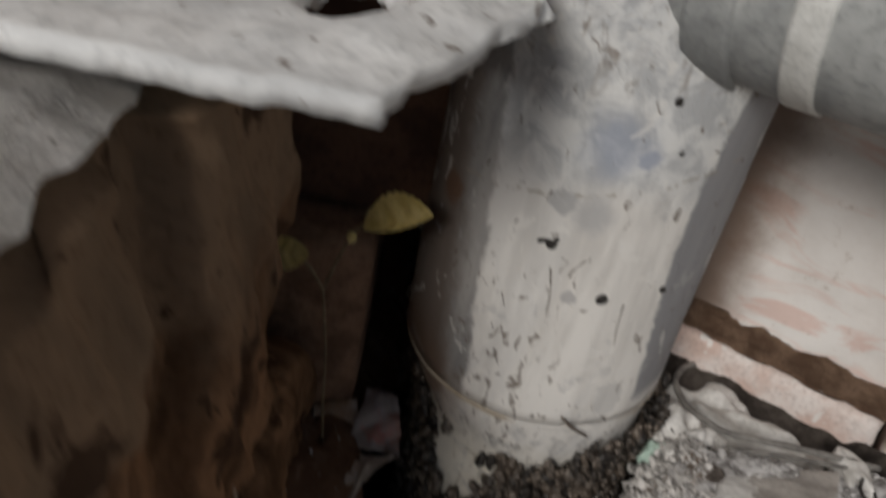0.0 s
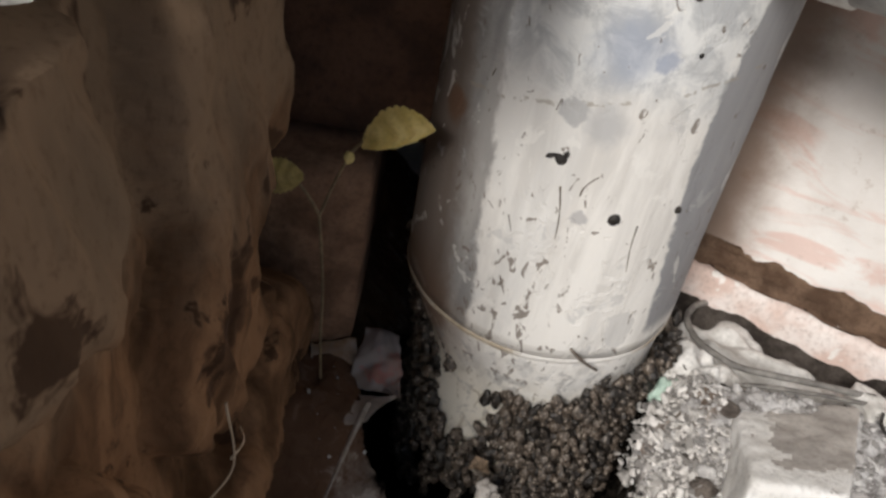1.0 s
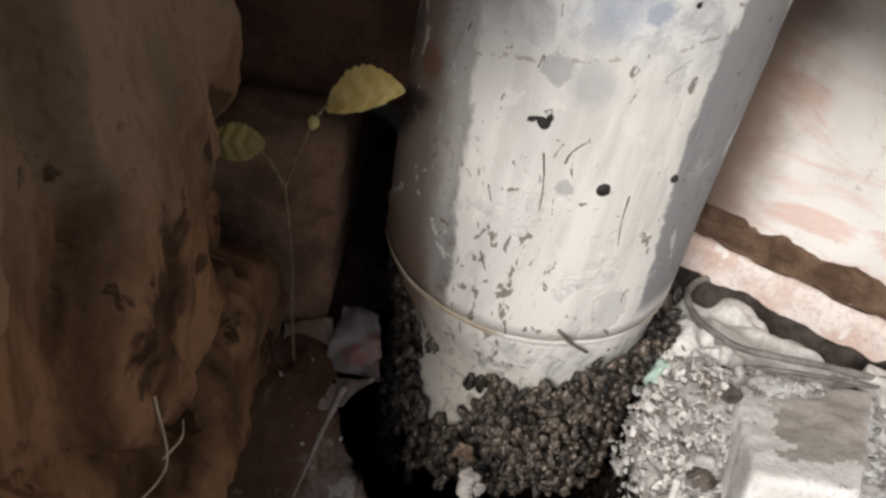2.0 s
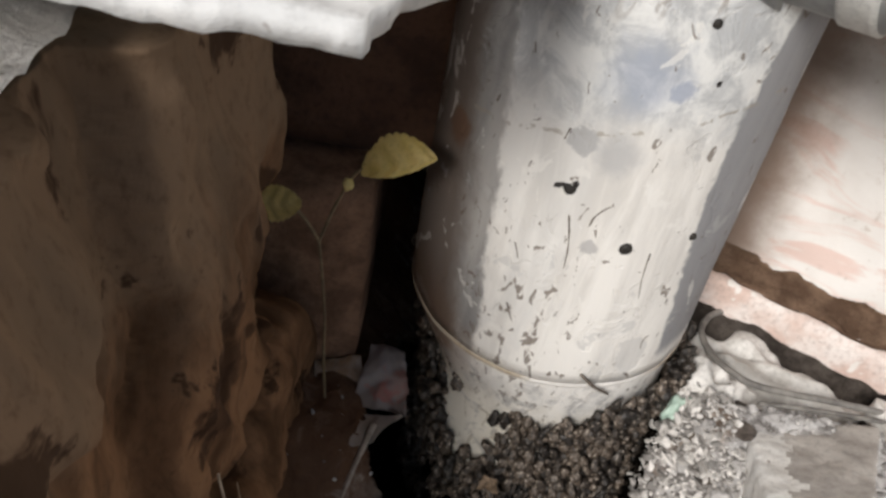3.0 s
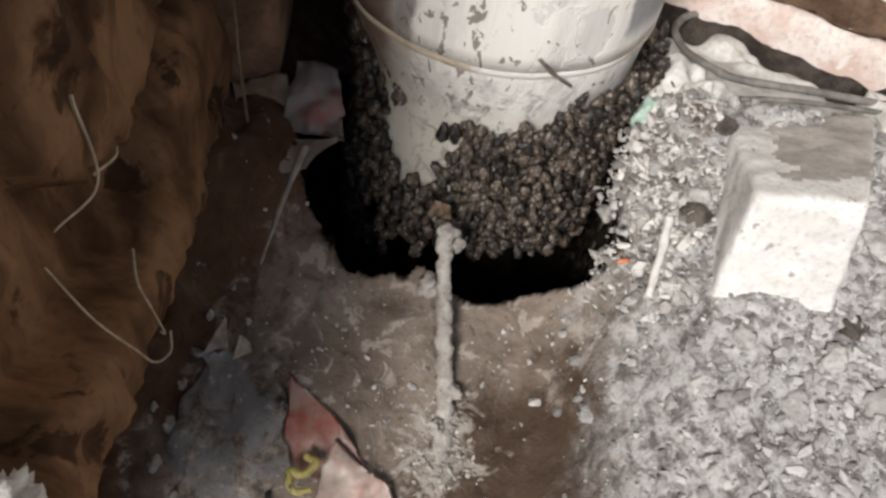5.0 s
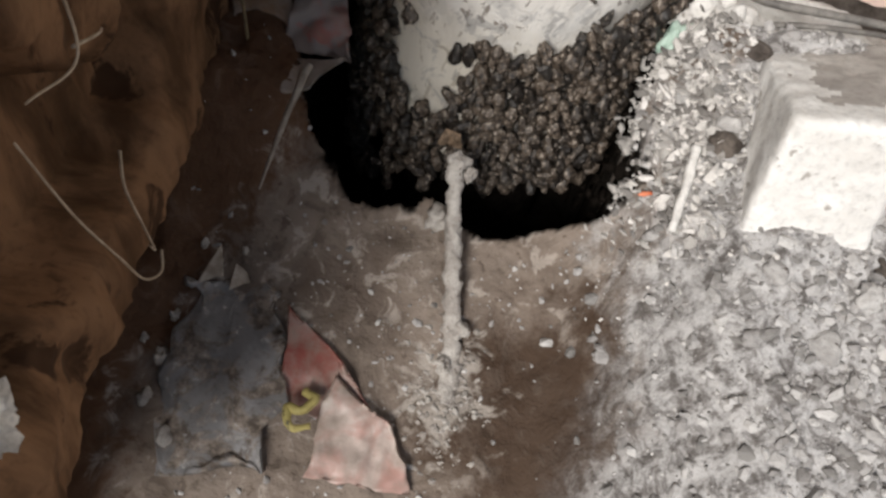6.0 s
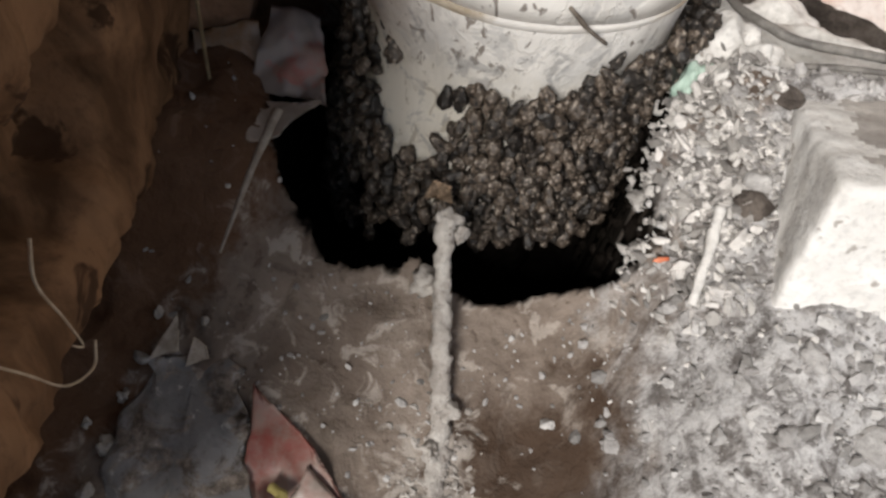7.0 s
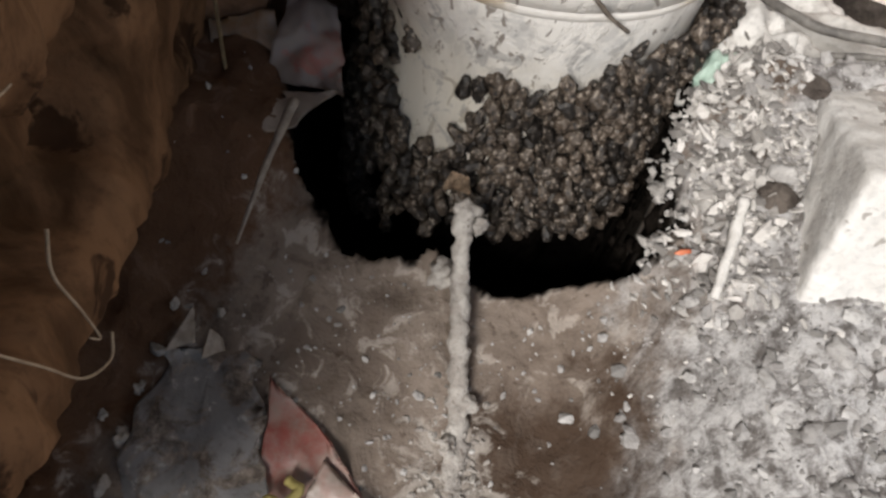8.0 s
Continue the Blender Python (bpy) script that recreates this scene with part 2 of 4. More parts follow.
def ground_mix():
    """Grey-brown mortar dust, paler and flakier to the wall's side, the hole's shade painted near black."""
    n = Nodes("mortar_and_dust", 0.95)
    broad, mid, fine = n.noise(24, 5, 0.6, 0.5), n.noise(85, 5, 0.65, 0.6), n.noise(420, 3, 0.7)
    x, z = n.axis(0), n.axis(2)
    c = n.mix(n.ramp(broad, 0.35, 0.65), (0.150, 0.118, 0.097), (0.250, 0.205, 0.172))
    c = n.mix(n.math("MULTIPLY", n.ramp(mid, 0.54, 0.63), 0.65), c, (0.44, 0.39, 0.345))
    c = n.mix(n.math("MULTIPLY", n.ramp(mid, 0.44, 0.34), 0.7), c, (0.12, 0.095, 0.075))
    c = n.mix(n.math("MULTIPLY", n.ramp(n.noise(150, 4, 0.6), 0.62, 0.70), 0.7), c, (0.085, 0.062, 0.048))
    here = n.ramp(n.math("ADD", n.near((0.1, 0.25, 0.1)), n.math("MULTIPLY", broad, 0.4)), 0.75, 0.45)
    side = n.math("MULTIPLY", here, n.ramp(n.math("ADD", n.math("SUBTRACT", x, n.math("MULTIPLY", n.math("SUBTRACT", n.axis(1), 0.2), 0.26)), n.math("MULTIPLY", n.math("SUBTRACT", broad, 0.5), 0.12)), 0.134, 0.160))
    pale = n.mix(n.ramp(n.noise(120, 6, 0.72, 0.4), 0.36, 0.60), (0.12, 0.114, 0.112), (0.58, 0.575, 0.575))
    c = n.mix(n.math("MULTIPLY", side, 0.8), c, pale)
    blotch = n.noise(42, 6, 0.68, 0.4)
    damp = n.math("MAXIMUM", *(n.ramp(n.math("ADD", n.near(q), n.math("MULTIPLY", n.math("SUBTRACT", blotch, 0.5), 0.085)), r, r * 0.45) for q, r in (((0.116, 0.192, 0.062), 0.056), ((0.155, 0.226, 0.080), 0.034))))
    c = n.mix(n.math("MULTIPLY", damp, 0.88), c, (0.060, 0.038, 0.026))
    trail = n.ramp(n.math("ADD", n.near((0.088, 0.198, 0.066)), n.math("MULTIPLY", n.math("SUBTRACT", mid, 0.5), 0.09)), 0.022, 0.010)
    c = n.mix(n.math("MULTIPLY", trail, 0.75), c, (0.42, 0.38, 0.34))
    c = n.mix(n.math("MULTIPLY", n.ramp(fine, 0.58, 0.75), 0.5), c, (0.10, 0.08, 0.07))
    # earth masks the hole, where its shade is painted near black
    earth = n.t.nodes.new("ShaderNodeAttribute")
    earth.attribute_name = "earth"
    # brown band by the post: soil colour with the post's shade painted in
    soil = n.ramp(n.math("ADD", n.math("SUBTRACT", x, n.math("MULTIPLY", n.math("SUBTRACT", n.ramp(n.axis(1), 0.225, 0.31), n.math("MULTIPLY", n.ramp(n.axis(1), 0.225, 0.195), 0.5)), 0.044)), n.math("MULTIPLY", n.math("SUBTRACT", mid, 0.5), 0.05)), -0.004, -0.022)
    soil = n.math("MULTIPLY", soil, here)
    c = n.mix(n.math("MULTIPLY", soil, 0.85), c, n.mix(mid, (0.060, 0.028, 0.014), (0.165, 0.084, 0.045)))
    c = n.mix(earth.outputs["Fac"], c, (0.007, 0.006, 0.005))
    n.b.inputs["Specular IOR Level"].default_value = 0.0
    return n.done(c, n.math("ADD", n.math("MULTIPLY", mid, 0.9), n.math("MULTIPLY", fine, 0.5)), 0.8, 0.002)


def varied(name, cols, rough=0.9, bump_scale=300, strength=0.5):
    """Loose bits whose colour differs from piece to piece."""
    n = Nodes(name, rough)
    r = n.math("FRACT", n.math("ADD", n.island(), n.random()))
    c = cols[0]
    for k, col in enumerate(cols[1:], 1):
        c = n.mix(n.ramp(r, (k - 0.4) / len(cols), (k + 0.4) / len(cols)), c, col)
    f = n.noise(bump_scale, 4)
    c = n.mix(n.math("MULTIPLY", n.ramp(f, 0.5, 0.7), 0.4), c, tuple(v * 0.4 for v in cols[0]))
    return n.done(c, f, strength, 0.0015)


def paper(name, base, print_colour, lo, hi):
    n = Nodes(name, 0.45)
    c = n.mix(n.ramp(n.noise(55, 4, 0.6, 0.8), lo, hi), base, print_colour)
    dust = n.noise(70, 6, 0.72)
    c = n.mix(n.math("MULTIPLY", n.ramp(dust, 0.36, 0.70), 0.85), c, (0.27, 0.225, 0.19))
    return n.done(c, dust, 0.5, 0.001)


def dusty_film():
    """Greyed plastic film half buried under floor dust."""
    n = Nodes("dusty_grey_film", 0.75)
    d, e, f = n.noise(60, 6, 0.7, 0.6), n.noise(150, 5, 0.7), n.noise(420, 3, 0.7)
    c = n.mix(n.ramp(n.noise(30, 4, 0.6, 0.5), 0.4, 0.6), (0.17, 0.165, 0.165), (0.31, 0.30, 0.30))
    c = n.mix(n.ramp(d, 0.45, 0.56), c, n.mix(n.ramp(e, 0.4, 0.62), (0.10, 0.078, 0.062), (0.30, 0.25, 0.21)))
    c = n.mix(n.math("MULTIPLY", n.ramp(e, 0.60, 0.66), 0.7), c, (0.46, 0.44, 0.41))
    c = n.mix(n.math("MULTIPLY", n.ramp(f, 0.58, 0.72), 0.5), c, (0.08, 0.065, 0.055))
    return n.done(c, n.math("ADD", e, n.math("MULTIPLY", f, 0.4)), 0.6, 0.0015)


PIPE = pipe_paint()
PLASTER = wall_plaster()
WOOD = rotten_wood()
GROUND = ground_mix()
SEAM = seal_paint()
GREY_PVC = speckled("dusty_grey_plastic", (0.27, 0.28, 0.28), (0.46, 0.47, 0.46), 30, 0.6, 0.25)
WHITE_TAPE = speckled("white_tape", (0.60, 0.60, 0.57), (0.78, 0.78, 0.75), 60, 0.6, 0.2)
SHEET = speckled("limewashed_cement_sheet", (0.64, 0.645, 0.645), (0.86, 0.86, 0.85), 26, 0.8, 0.35, 0.002, (0.3, 0.27, 0.25), 120)
CEMENT = speckled("pale_cement", (0.50, 0.48, 0.45), (0.74, 0.72, 0.69), 45, 0.9, 0.6, 0.002, (0.3, 0.27, 0.24), 260)
BRICK = speckled("limewashed_brick", (0.62, 0.47, 0.41), (0.78, 0.71, 0.67), 40, 0.9, 0.6, 0.002, (0.75, 0.70, 0.66), 90)
MUD = speckled("brown_mud", (0.16, 0.095, 0.06), (0.33, 0.215, 0.145), 60, 0.95, 0.7, 0.003)
# one brick in two painted tones, dark as shaded and brown as lit
SHADED_BRICK = speckled("shaded_brick", (0.060, 0.030, 0.019), (0.13, 0.066, 0.040), 35, 0.95, 0.6, 0.002)
LIT_BRICK = speckled("lit_brick", (0.16, 0.086, 0.050), (0.34, 0.195, 0.120), 40, 0.95, 0.6, 0.002)
CHUNK = speckled("limewashed_block", (0.74, 0.72, 0.69), (0.87, 0.86, 0.84), 40, 0.85, 0.5, 0.002, (0.40, 0.37, 0.34), 150)
CHUNK_TOP = speckled("grey_block_top", (0.38, 0.35, 0.325), (0.54, 0.505, 0.47), 40, 0.9, 0.5, 0.002, (0.6, 0.58, 0.55), 150)
def bee_lump_stuff():
    n = Nodes("dark_bee_lump", 0.5)
    r = n.math("FRACT", n.math("ADD", n.island(), n.random()))
    f = n.noise(520, 3, 0.6)
    c = n.mix(n.ramp(r, 0.1, 0.9), (0.014, 0.011, 0.009), (0.085, 0.064, 0.048))
    # pale noise spots painted as highlights and fuzz on the lumps
    c = n.mix(n.math("MULTIPLY", n.ramp(f, 0.55, 0.64), n.ramp(r, -0.2, 0.7)), c, (0.27, 0.23, 0.19))
    c = n.mix(n.ramp(f, 0.45, 0.37), c, (0.012, 0.010, 0.009))
    return n.done(c, f, 0.7, 0.0012)


BEE_LUMP = bee_lump_stuff()
RUBBLE = varied("mortar_crumbs", [(0.22, 0.21, 0.20), (0.32, 0.305, 0.295), (0.42, 0.405, 0.395), (0.54, 0.525, 0.51)])
FLAKE = varied("lime_flakes", [(0.20, 0.187, 0.175), (0.36, 0.34, 0.32), (0.47, 0.45, 0.425), (0.60, 0.575, 0.545), (0.72, 0.69, 0.66)])
LEAF = speckled("yellow_leaf", (0.60, 0.47, 0.15), (0.72, 0.58, 0.25), 60, 0.6, 0.2, 0.0006)
STEM = speckled("pale_stem", (0.17, 0.12, 0.065), (0.29, 0.215, 0.12), 150, 0.7, 0.2, 0.0006)
FIBRE = speckled("bleached_fibre", (0.34, 0.26, 0.18), (0.52, 0.42, 0.31), 150, 0.7, 0.2, 0.0006)
STRAW = speckled("dull_straw", (0.24, 0.20, 0.165), (0.38, 0.33, 0.28), 150, 0.6, 0.3, 0.0006)
WIRE = speckled("grey_cable", (0.10, 0.092, 0.085), (0.24, 0.225, 0.205), 80, 0.6, 0.2, 0.0006)
NEAR_BLACK = speckled("near_black", (0.012, 0.010, 0.009), (0.03, 0.025, 0.02), 200, 0.6, 0.4, 0.001)
# near black that puts the hole's shade into the colour
PIT_SHADE = speckled("pit_shade_black", (0.006, 0.005, 0.004), (0.016, 0.013, 0.011), 200, 1.0, 0.5, 0.001)
PIT_SHADE.node_tree.nodes["Principled BSDF"].inputs["Specular IOR Level"].default_value = 0.0
CRACK = speckled("cracked_paint", (0.10, 0.08, 0.065), (0.2, 0.17, 0.14), 200, 0.9, 0.3, 0.001)
RED_FOIL = paper("faded_red_wrapper", (0.27, 0.065, 0.05), (0.36, 0.19, 0.16), 0.4, 0.6)
GREY_FOIL = dusty_film()
POUCH = paper("grey_pink_pouch", (0.24, 0.20, 0.19), (0.36, 0.12, 0.10), 0.50, 0.60)
BROWN_POUCH = paper("brown_pouch", (0.20, 0.11, 0.05), (0.30, 0.17, 0.09), 0.4, 0.6)
YELLOW = speckled("yellow_plastic", (0.30, 0.25, 0.085), (0.46, 0.39, 0.14), 120, 0.6, 0.4, 0.001, (0.10, 0.085, 0.05), 200)
BAG = speckled("dusty_plastic_bag", (0.46, 0.44, 0.41), (0.74, 0.72, 0.69), 45, 0.45, 0.5, 0.002)
GREEN = speckled("mint_plastic", (0.36, 0.50, 0.42), (0.52, 0.64, 0.56), 120, 0.5, 0.2, 0.0006)
ORANGE = speckled("orange_plastic", (0.65, 0.16, 0.07), (0.75, 0.26, 0.14), 120, 0.5, 0.2, 0.0006)
STONE = speckled("grey_mortar_stone", (0.34, 0.325, 0.315), (0.54, 0.525, 0.51), 60, 0.9, 0.7, 0.002, (0.12, 0.10, 0.09), 200)
STICK = speckled("dusty_mortar", (0.30, 0.27, 0.245), (0.50, 0.47, 0.435), 90, 0.95, 0.7, 0.002, (0.18, 0.15, 0.13), 260)
LIME = speckled("crumbling_lime", (0.34, 0.32, 0.30), (0.68, 0.65, 0.62), 110, 0.95, 0.8, 0.002, (0.13, 0.11, 0.095), 240)
SCRAP = speckled("buff_paper", (0.30, 0.25, 0.20), (0.48, 0.42, 0.36), 120, 0.8, 0.3, 0.0006)
LEAF_DRY = speckled("dry_leaf", (0.12, 0.085, 0.055), (0.28, 0.20, 0.135), 120, 0.8, 0.4, 0.0008)
# soil colour darkened to paint shade in crevices and gaps
SOIL_SHADE = speckled("soil_shade", (0.045, 0.035, 0.029), (0.15, 0.125, 0.107), 80, 0.95, 0.8, 0.003)
TUFT = speckled("white_fluff", (0.55, 0.52, 0.48), (0.78, 0.75, 0.71), 120, 0.95, 0.6, 0.002)
HOUSE = speckled("plain_render", (0.42, 0.40, 0.37), (0.52, 0.50, 0.47), 5, 0.9, 0.3)


# ---- mesh helpers ----
def mesh_of(bm, name, material, smooth=True):
    me = bpy.data.meshes.new(name)
    bm.normal_update()
    bm.to_mesh(me)
    bm.free()
    for m in material if isinstance(material, (list, tuple)) else (material,):
        me.materials.append(m)
    if smooth:
        me.shade_smooth()
    return me


def thing(name, bm, material, label, category, group="", kind="", smooth=True):
    return tagged(new(name, mesh_of(bm, name, material, smooth)), label, category, group, kind)


def root(name, at, label, category, group="", kind=""):
    ob = new(name)
    ob.location = at
    ob.empty_display_size = 0.02
    return tagged(ob, label, category, group, kind)


def part(name, bm, material, parent, label="", smooth=True):
    ob = new(name, mesh_of(bm, name, material, smooth))
    ob.parent = parent
    if parent.type == "EMPTY":
        ob.matrix_parent_inverse = Matrix.Translation(-parent.location)
    return tagged(ob, label)


def step(a, b, v):
    u = min(1, max(0, (v - a) / (b - a)))
    return u * u * (3 - 2 * u)


def n3(x, y, z, s):
    return noise.noise(Vector((x * s, y * s, z * s)))


def fract(x, y, z, s, octaves=4):
    return noise.fractal(Vector((x * s, y * s, z * s)), 0.9, 2.1, octaves)


def smooth_line(points, n):
    """A Catmull-Rom line of n steps per span."""
    p = [Vector(q) for q in points]
    p = [2 * p[0] - p[1], *p, 2 * p[-1] - p[-2]]
    out = []
    for i in range(1, len(p) - 2):
        for k in range(n):
            t = k / n
            out.append(0.5 * (2 * p[i] + (p[i + 1] - p[i - 1]) * t + (2 * p[i - 1] - 5 * p[i] + 4 * p[i + 1] - p[i + 2]) * t * t
                              + (3 * p[i] - p[i - 1] - 3 * p[i + 1] + p[i + 2]) * t ** 3))
    return out + [p[-2]]


def tube(points, r0, r1=None, n=8, sides=8, rough=0.0, bm=None):
    """A round strand along a smooth line, tapering from r0 to r1, with capped ends."""
    bm = bm or bmesh.new()
    r1 = r0 if r1 is None else r1
    line = smooth_line(points, n)
    rings = []
    side = None
    for i, q in enumerate(line):
        d = (line[min(i + 1, len(line) - 1)] - line[max(i - 1, 0)]).normalized()
        side = d.orthogonal().normalized() if side is None else (side - d * side.dot(d)).normalized()
        up = d.cross(side)
        r = r0 + (r1 - r0) * i / (len(line) - 1)
        ring = []
        for k in range(sides):
            a = 2 * math.pi * k / sides
            v = side * math.cos(a) + up * math.sin(a)
            ring.append(bm.verts.new(q + v * r * (1 + rough * n3(*(q + v * r), 250))))
        rings.append(ring)
    for a, b in zip(rings, rings[1:]):
        for k in range(sides):
            bm.faces.new((a[k], a[(k + 1) % sides], b[(k + 1) % sides], b[k]))
    bm.faces.new(rings[0][::-1])
    bm.faces.new(rings[-1])
    return bm


def lathe(profile, centre, sides=96, rough=0.0, inner=0.0):
    """A shell turned round an upright axis; profile: (radius, height) from below."""
    bm = bmesh.new()
    prof = list(profile)
    if inner:
        prof += [(r - inner, z) for r, z in reversed(profile)]
    rings = []
    for r, z in prof:
        ring = []
        for k in range(sides):
            a = 2 * math.pi * k / sides
            x, y = centre[0] + math.cos(a) * r, centre[1] + math.sin(a) * r
            f = rough * fract(x, y, z * 0.5, 30)
            ring.append(bm.verts.new((x + math.cos(a) * f, y + math.sin(a) * f, z)))
        rings.append(ring)
    pairs = list(zip(rings, rings[1:])) + ([(rings[-1], rings[0])] if inner else [])
    for a, b in pairs:
        for k in range(sides):
            bm.faces.new((a[k], a[(k + 1) % sides], b[(k + 1) % sides], b[k]))
    return bm


def lump(at, size, turn=(0, 0, 0), seed=0.0, rough=0.25, cuts=2, bm=None, freq=1.6):
    """An uneven stone-like body."""
    bm = bm or bmesh.new()
    made = bmesh.ops.create_icosphere(bm, subdivisions=cuts, radius=1)["verts"]
    m = pose(*at, *turn)
    for v in made:
        c = v.co.copy()
        c *= 1 + rough * noise.noise(c * freq + Vector((seed, seed * 1.7, 0))) * 1.6
        v.co = m @ Vector((c.x * size[0], c.y * size[1], c.z * size[2]))
    return bm


def corner_block(corners, cuts=6, rough=0.002, soft=0.006, freq=60):
    """A block from its eight corners (four below, four above, both counter-clockwise), with worn, rounded, uneven faces."""
    bm = bmesh.new()
    b = [Vector(c) for c in corners]
    bmesh.ops.create_cube(bm, size=2)
    bmesh.ops.subdivide_edges(bm, edges=bm.edges[:], cuts=cuts, use_grid_fill=True)
    mid = sum(b, Vector()) / 8
    p = 1.0 / max(0.02, soft * 11)
    for v in bm.verts:
        k = sum(abs(c) ** p for c in v.co) ** (1 / p)
        c = v.co / k
        x, y, z = ((a + 1) / 2 for a in c)
        lo = b[0].lerp(b[1], x).lerp(b[3].lerp(b[2], x), y)
        hi = b[4].lerp(b[5], x).lerp(b[7].lerp(b[6], x), y)
        q = lo.lerp(hi, z)
        q += (q - mid).normalized() * rough * fract(*q, freq)
        v.co = q
    return bm


def sheet_of(corners, nu, nv, crumple, freq, thick, seed=0.0, ragged=0.003):
    """A thin crumpled sheet between four corners, with thickness and ragged edges."""
    bm = bmesh.new()
    c = [Vector(p) for p in corners]
    nrm = (c[1] - c[0]).cross(c[3] - c[0]).normalized()
    layers = []
    for s in (0, 1):
        rows = []
        for j in range(nv + 1):
            row = []
            for i in range(nu + 1):
                u, v = i / nu, j / nv
                q = c[0].lerp(c[1], u).lerp(c[3].lerp(c[2], u), v)
                rim = min(u, 1 - u, v, 1 - v)
                q += nrm * (crumple * noise.fractal(q * freq + Vector((seed, 0, seed)), 0.9, 2.0, 3) - s * thick)
                q += Vector((n3(q.x, q.y, seed, 55), n3(q.y, q.x, seed + 5, 55), 0)) * ragged
                if rim == 0:
                    q += (c[0].lerp(c[2], 0.5) - q) * (0.13 * (0.5 + n3(*q, 160)) + 0.22 * max(0, n3(*q, 45)))
                row.append(bm.verts.new(q))
            rows.append(row)
        layers.append(rows)
    top, low = layers
    for j in range(nv):
        for i in range(nu):
            bm.faces.new((top[j][i], top[j][i + 1], top[j + 1][i + 1], top[j + 1][i]))
            bm.faces.new((low[j][i], low[j + 1][i], low[j + 1][i + 1], low[j][i + 1]))
    rim = [(0, i) for i in range(nu)] + [(j, nu) for j in range(nv)] + [(nv, i) for i in range(nu, 0, -1)] + [(j, 0) for j in range(nv, 0, -1)]
    for a, b in zip(rim, rim[1:] + rim[:1]):
        bm.faces.new((top[a[0]][a[1]], low[a[0]][a[1]], low[b[0]][b[1]], top[b[0]][b[1]]))
    return bm


# ---- ground with the broken hole round the pipe ----
PIPE_AT = (0.100, 0.365)
FOOT_AT = (0.108, 0.364)
HOLE_AT = (0.095, 0.330)
RIM = [(-180, 0.078), (-154, 0.082), (-131, 0.075), (-113, 0.064), (-107, 0.056), (-98, 0.065), (-79, 0.071), (-64, 0.073), (-54, 0.090), (-46, 0.089), (-40, 0.080), (-34, 0.072), (-22, 0.070), (0, 0.074), (90, 0.085), (180, 0.078)]


def rim_at(a):
    for (a0, r0), (a1, r1) in zip(RIM, RIM[1:]):
        if a0 <= a <= a1:
            return r0 + (r1 - r0) * (a - a0) / (a1 - a0)
    return 0.08


def ground_height(x, y):
    near = step(0.9, 0.4, math.hypot(x - 0.1, y - 0.25))
    z = 0.35 * (max(0.12, min(y, 0.30)) - 0.26)
    z += 0.075 * step(0.115, 0.19, x)
    z -= 0.045 * step(0.305, 0.345, y) * step(0.165, 0.20, x)
    z += 0.034 * step(0.055, 0.0, x) * step(0.245, 0.30, y)
    z += 0.005 * fract(x, y, 0, 22) + 0.0011 * fract(x, y, 3, 130) * (0.6 + 1.3 * step(0.12, 0.2, x)) + 0.0007 * n3(x, y, 8, 260)
    return 0.085 + near * z


def hole_depth(x, y):
    dx, dy = x - HOLE_AT[0], y - HOLE_AT[1]
    r, a = math.hypot(dx, dy), math.degrees(math.atan2(dy, dx))
    edge = rim_at(a) - 0.0015 + 0.0045 * fract(x, y, 7, 75) + 0.002 * n3(x, y, 2, 320)
    return step(edge + 0.0005, edge - 0.0035, r), r - edge


def spread(lo, mid0, mid1, hi, fine, coarse):
    """Grid lines: close together in the middle, wider and wider outwards."""
    out = list(np.linspace(mid0, mid1, fine))
    out = [mid0 - (mid0 - lo) * (k / coarse) ** 2.6 for k in range(coarse, 0, -1)] + out
    return out + [mid1 + (hi - mid1) * (k / coarse) ** 2.6 for k in range(1, coarse + 1)]


def build_ground():
    xs, ys = spread(-40, -0.08, 0.34, 40, 230, 22), spread(-40, 0.09, 0.46, 40, 205, 22)
    verts, faces, deep = [], [], []
    for y in ys:
        for x in xs:
            z = ground_height(x, y)
            d, away = hole_depth(x, y) if abs(x - 0.1) < 0.2 and 0.15 < y < 0.6 else (0, 1)
            z += 0.004 * step(0.012, 0.0, away) * (0.4 + fract(x, y, 5, 60)) * (1 - d)
            verts.append((x, y, z + d * (0.010 + 0.004 * fract(x, y, 9, 60) - z)))
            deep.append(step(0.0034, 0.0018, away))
    w = len(xs)
    for j in range(len(ys) - 1):
        for i in range(w - 1):
            k = j * w + i
            faces.append((k, k + 1, k + w + 1, k + w))
    me = bpy.data.meshes.new("ground")
    me.from_pydata(verts, [], faces)
    # earth: mask for the shade painted inside the hole
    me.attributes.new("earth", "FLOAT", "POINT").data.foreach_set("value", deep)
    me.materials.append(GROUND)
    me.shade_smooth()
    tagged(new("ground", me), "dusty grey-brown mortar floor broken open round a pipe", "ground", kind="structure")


build_ground()


# ---- walls ----
WALL_O, WALL_D = Vector((0.200, 0.410, 0)), Vector((0.864, -0.503, 0))
WALL_N = Vector((-0.503, -0.864, 0))


def on_wall(s, out, z):
    return WALL_O + WALL_D * s + WALL_N * out + Vector((0, 0, z))


def grid_face(bm, f, nu, nv):
    rows = [[bm.verts.new(f(i / nu, j / nv)) for i in range(nu + 1)] for j in range(nv + 1)]
    for j in range(nv):
        for i in range(nu):
            bm.faces.new((rows[j][i], rows[j][i + 1], rows[j + 1][i + 1], rows[j + 1][i]))
    return rows


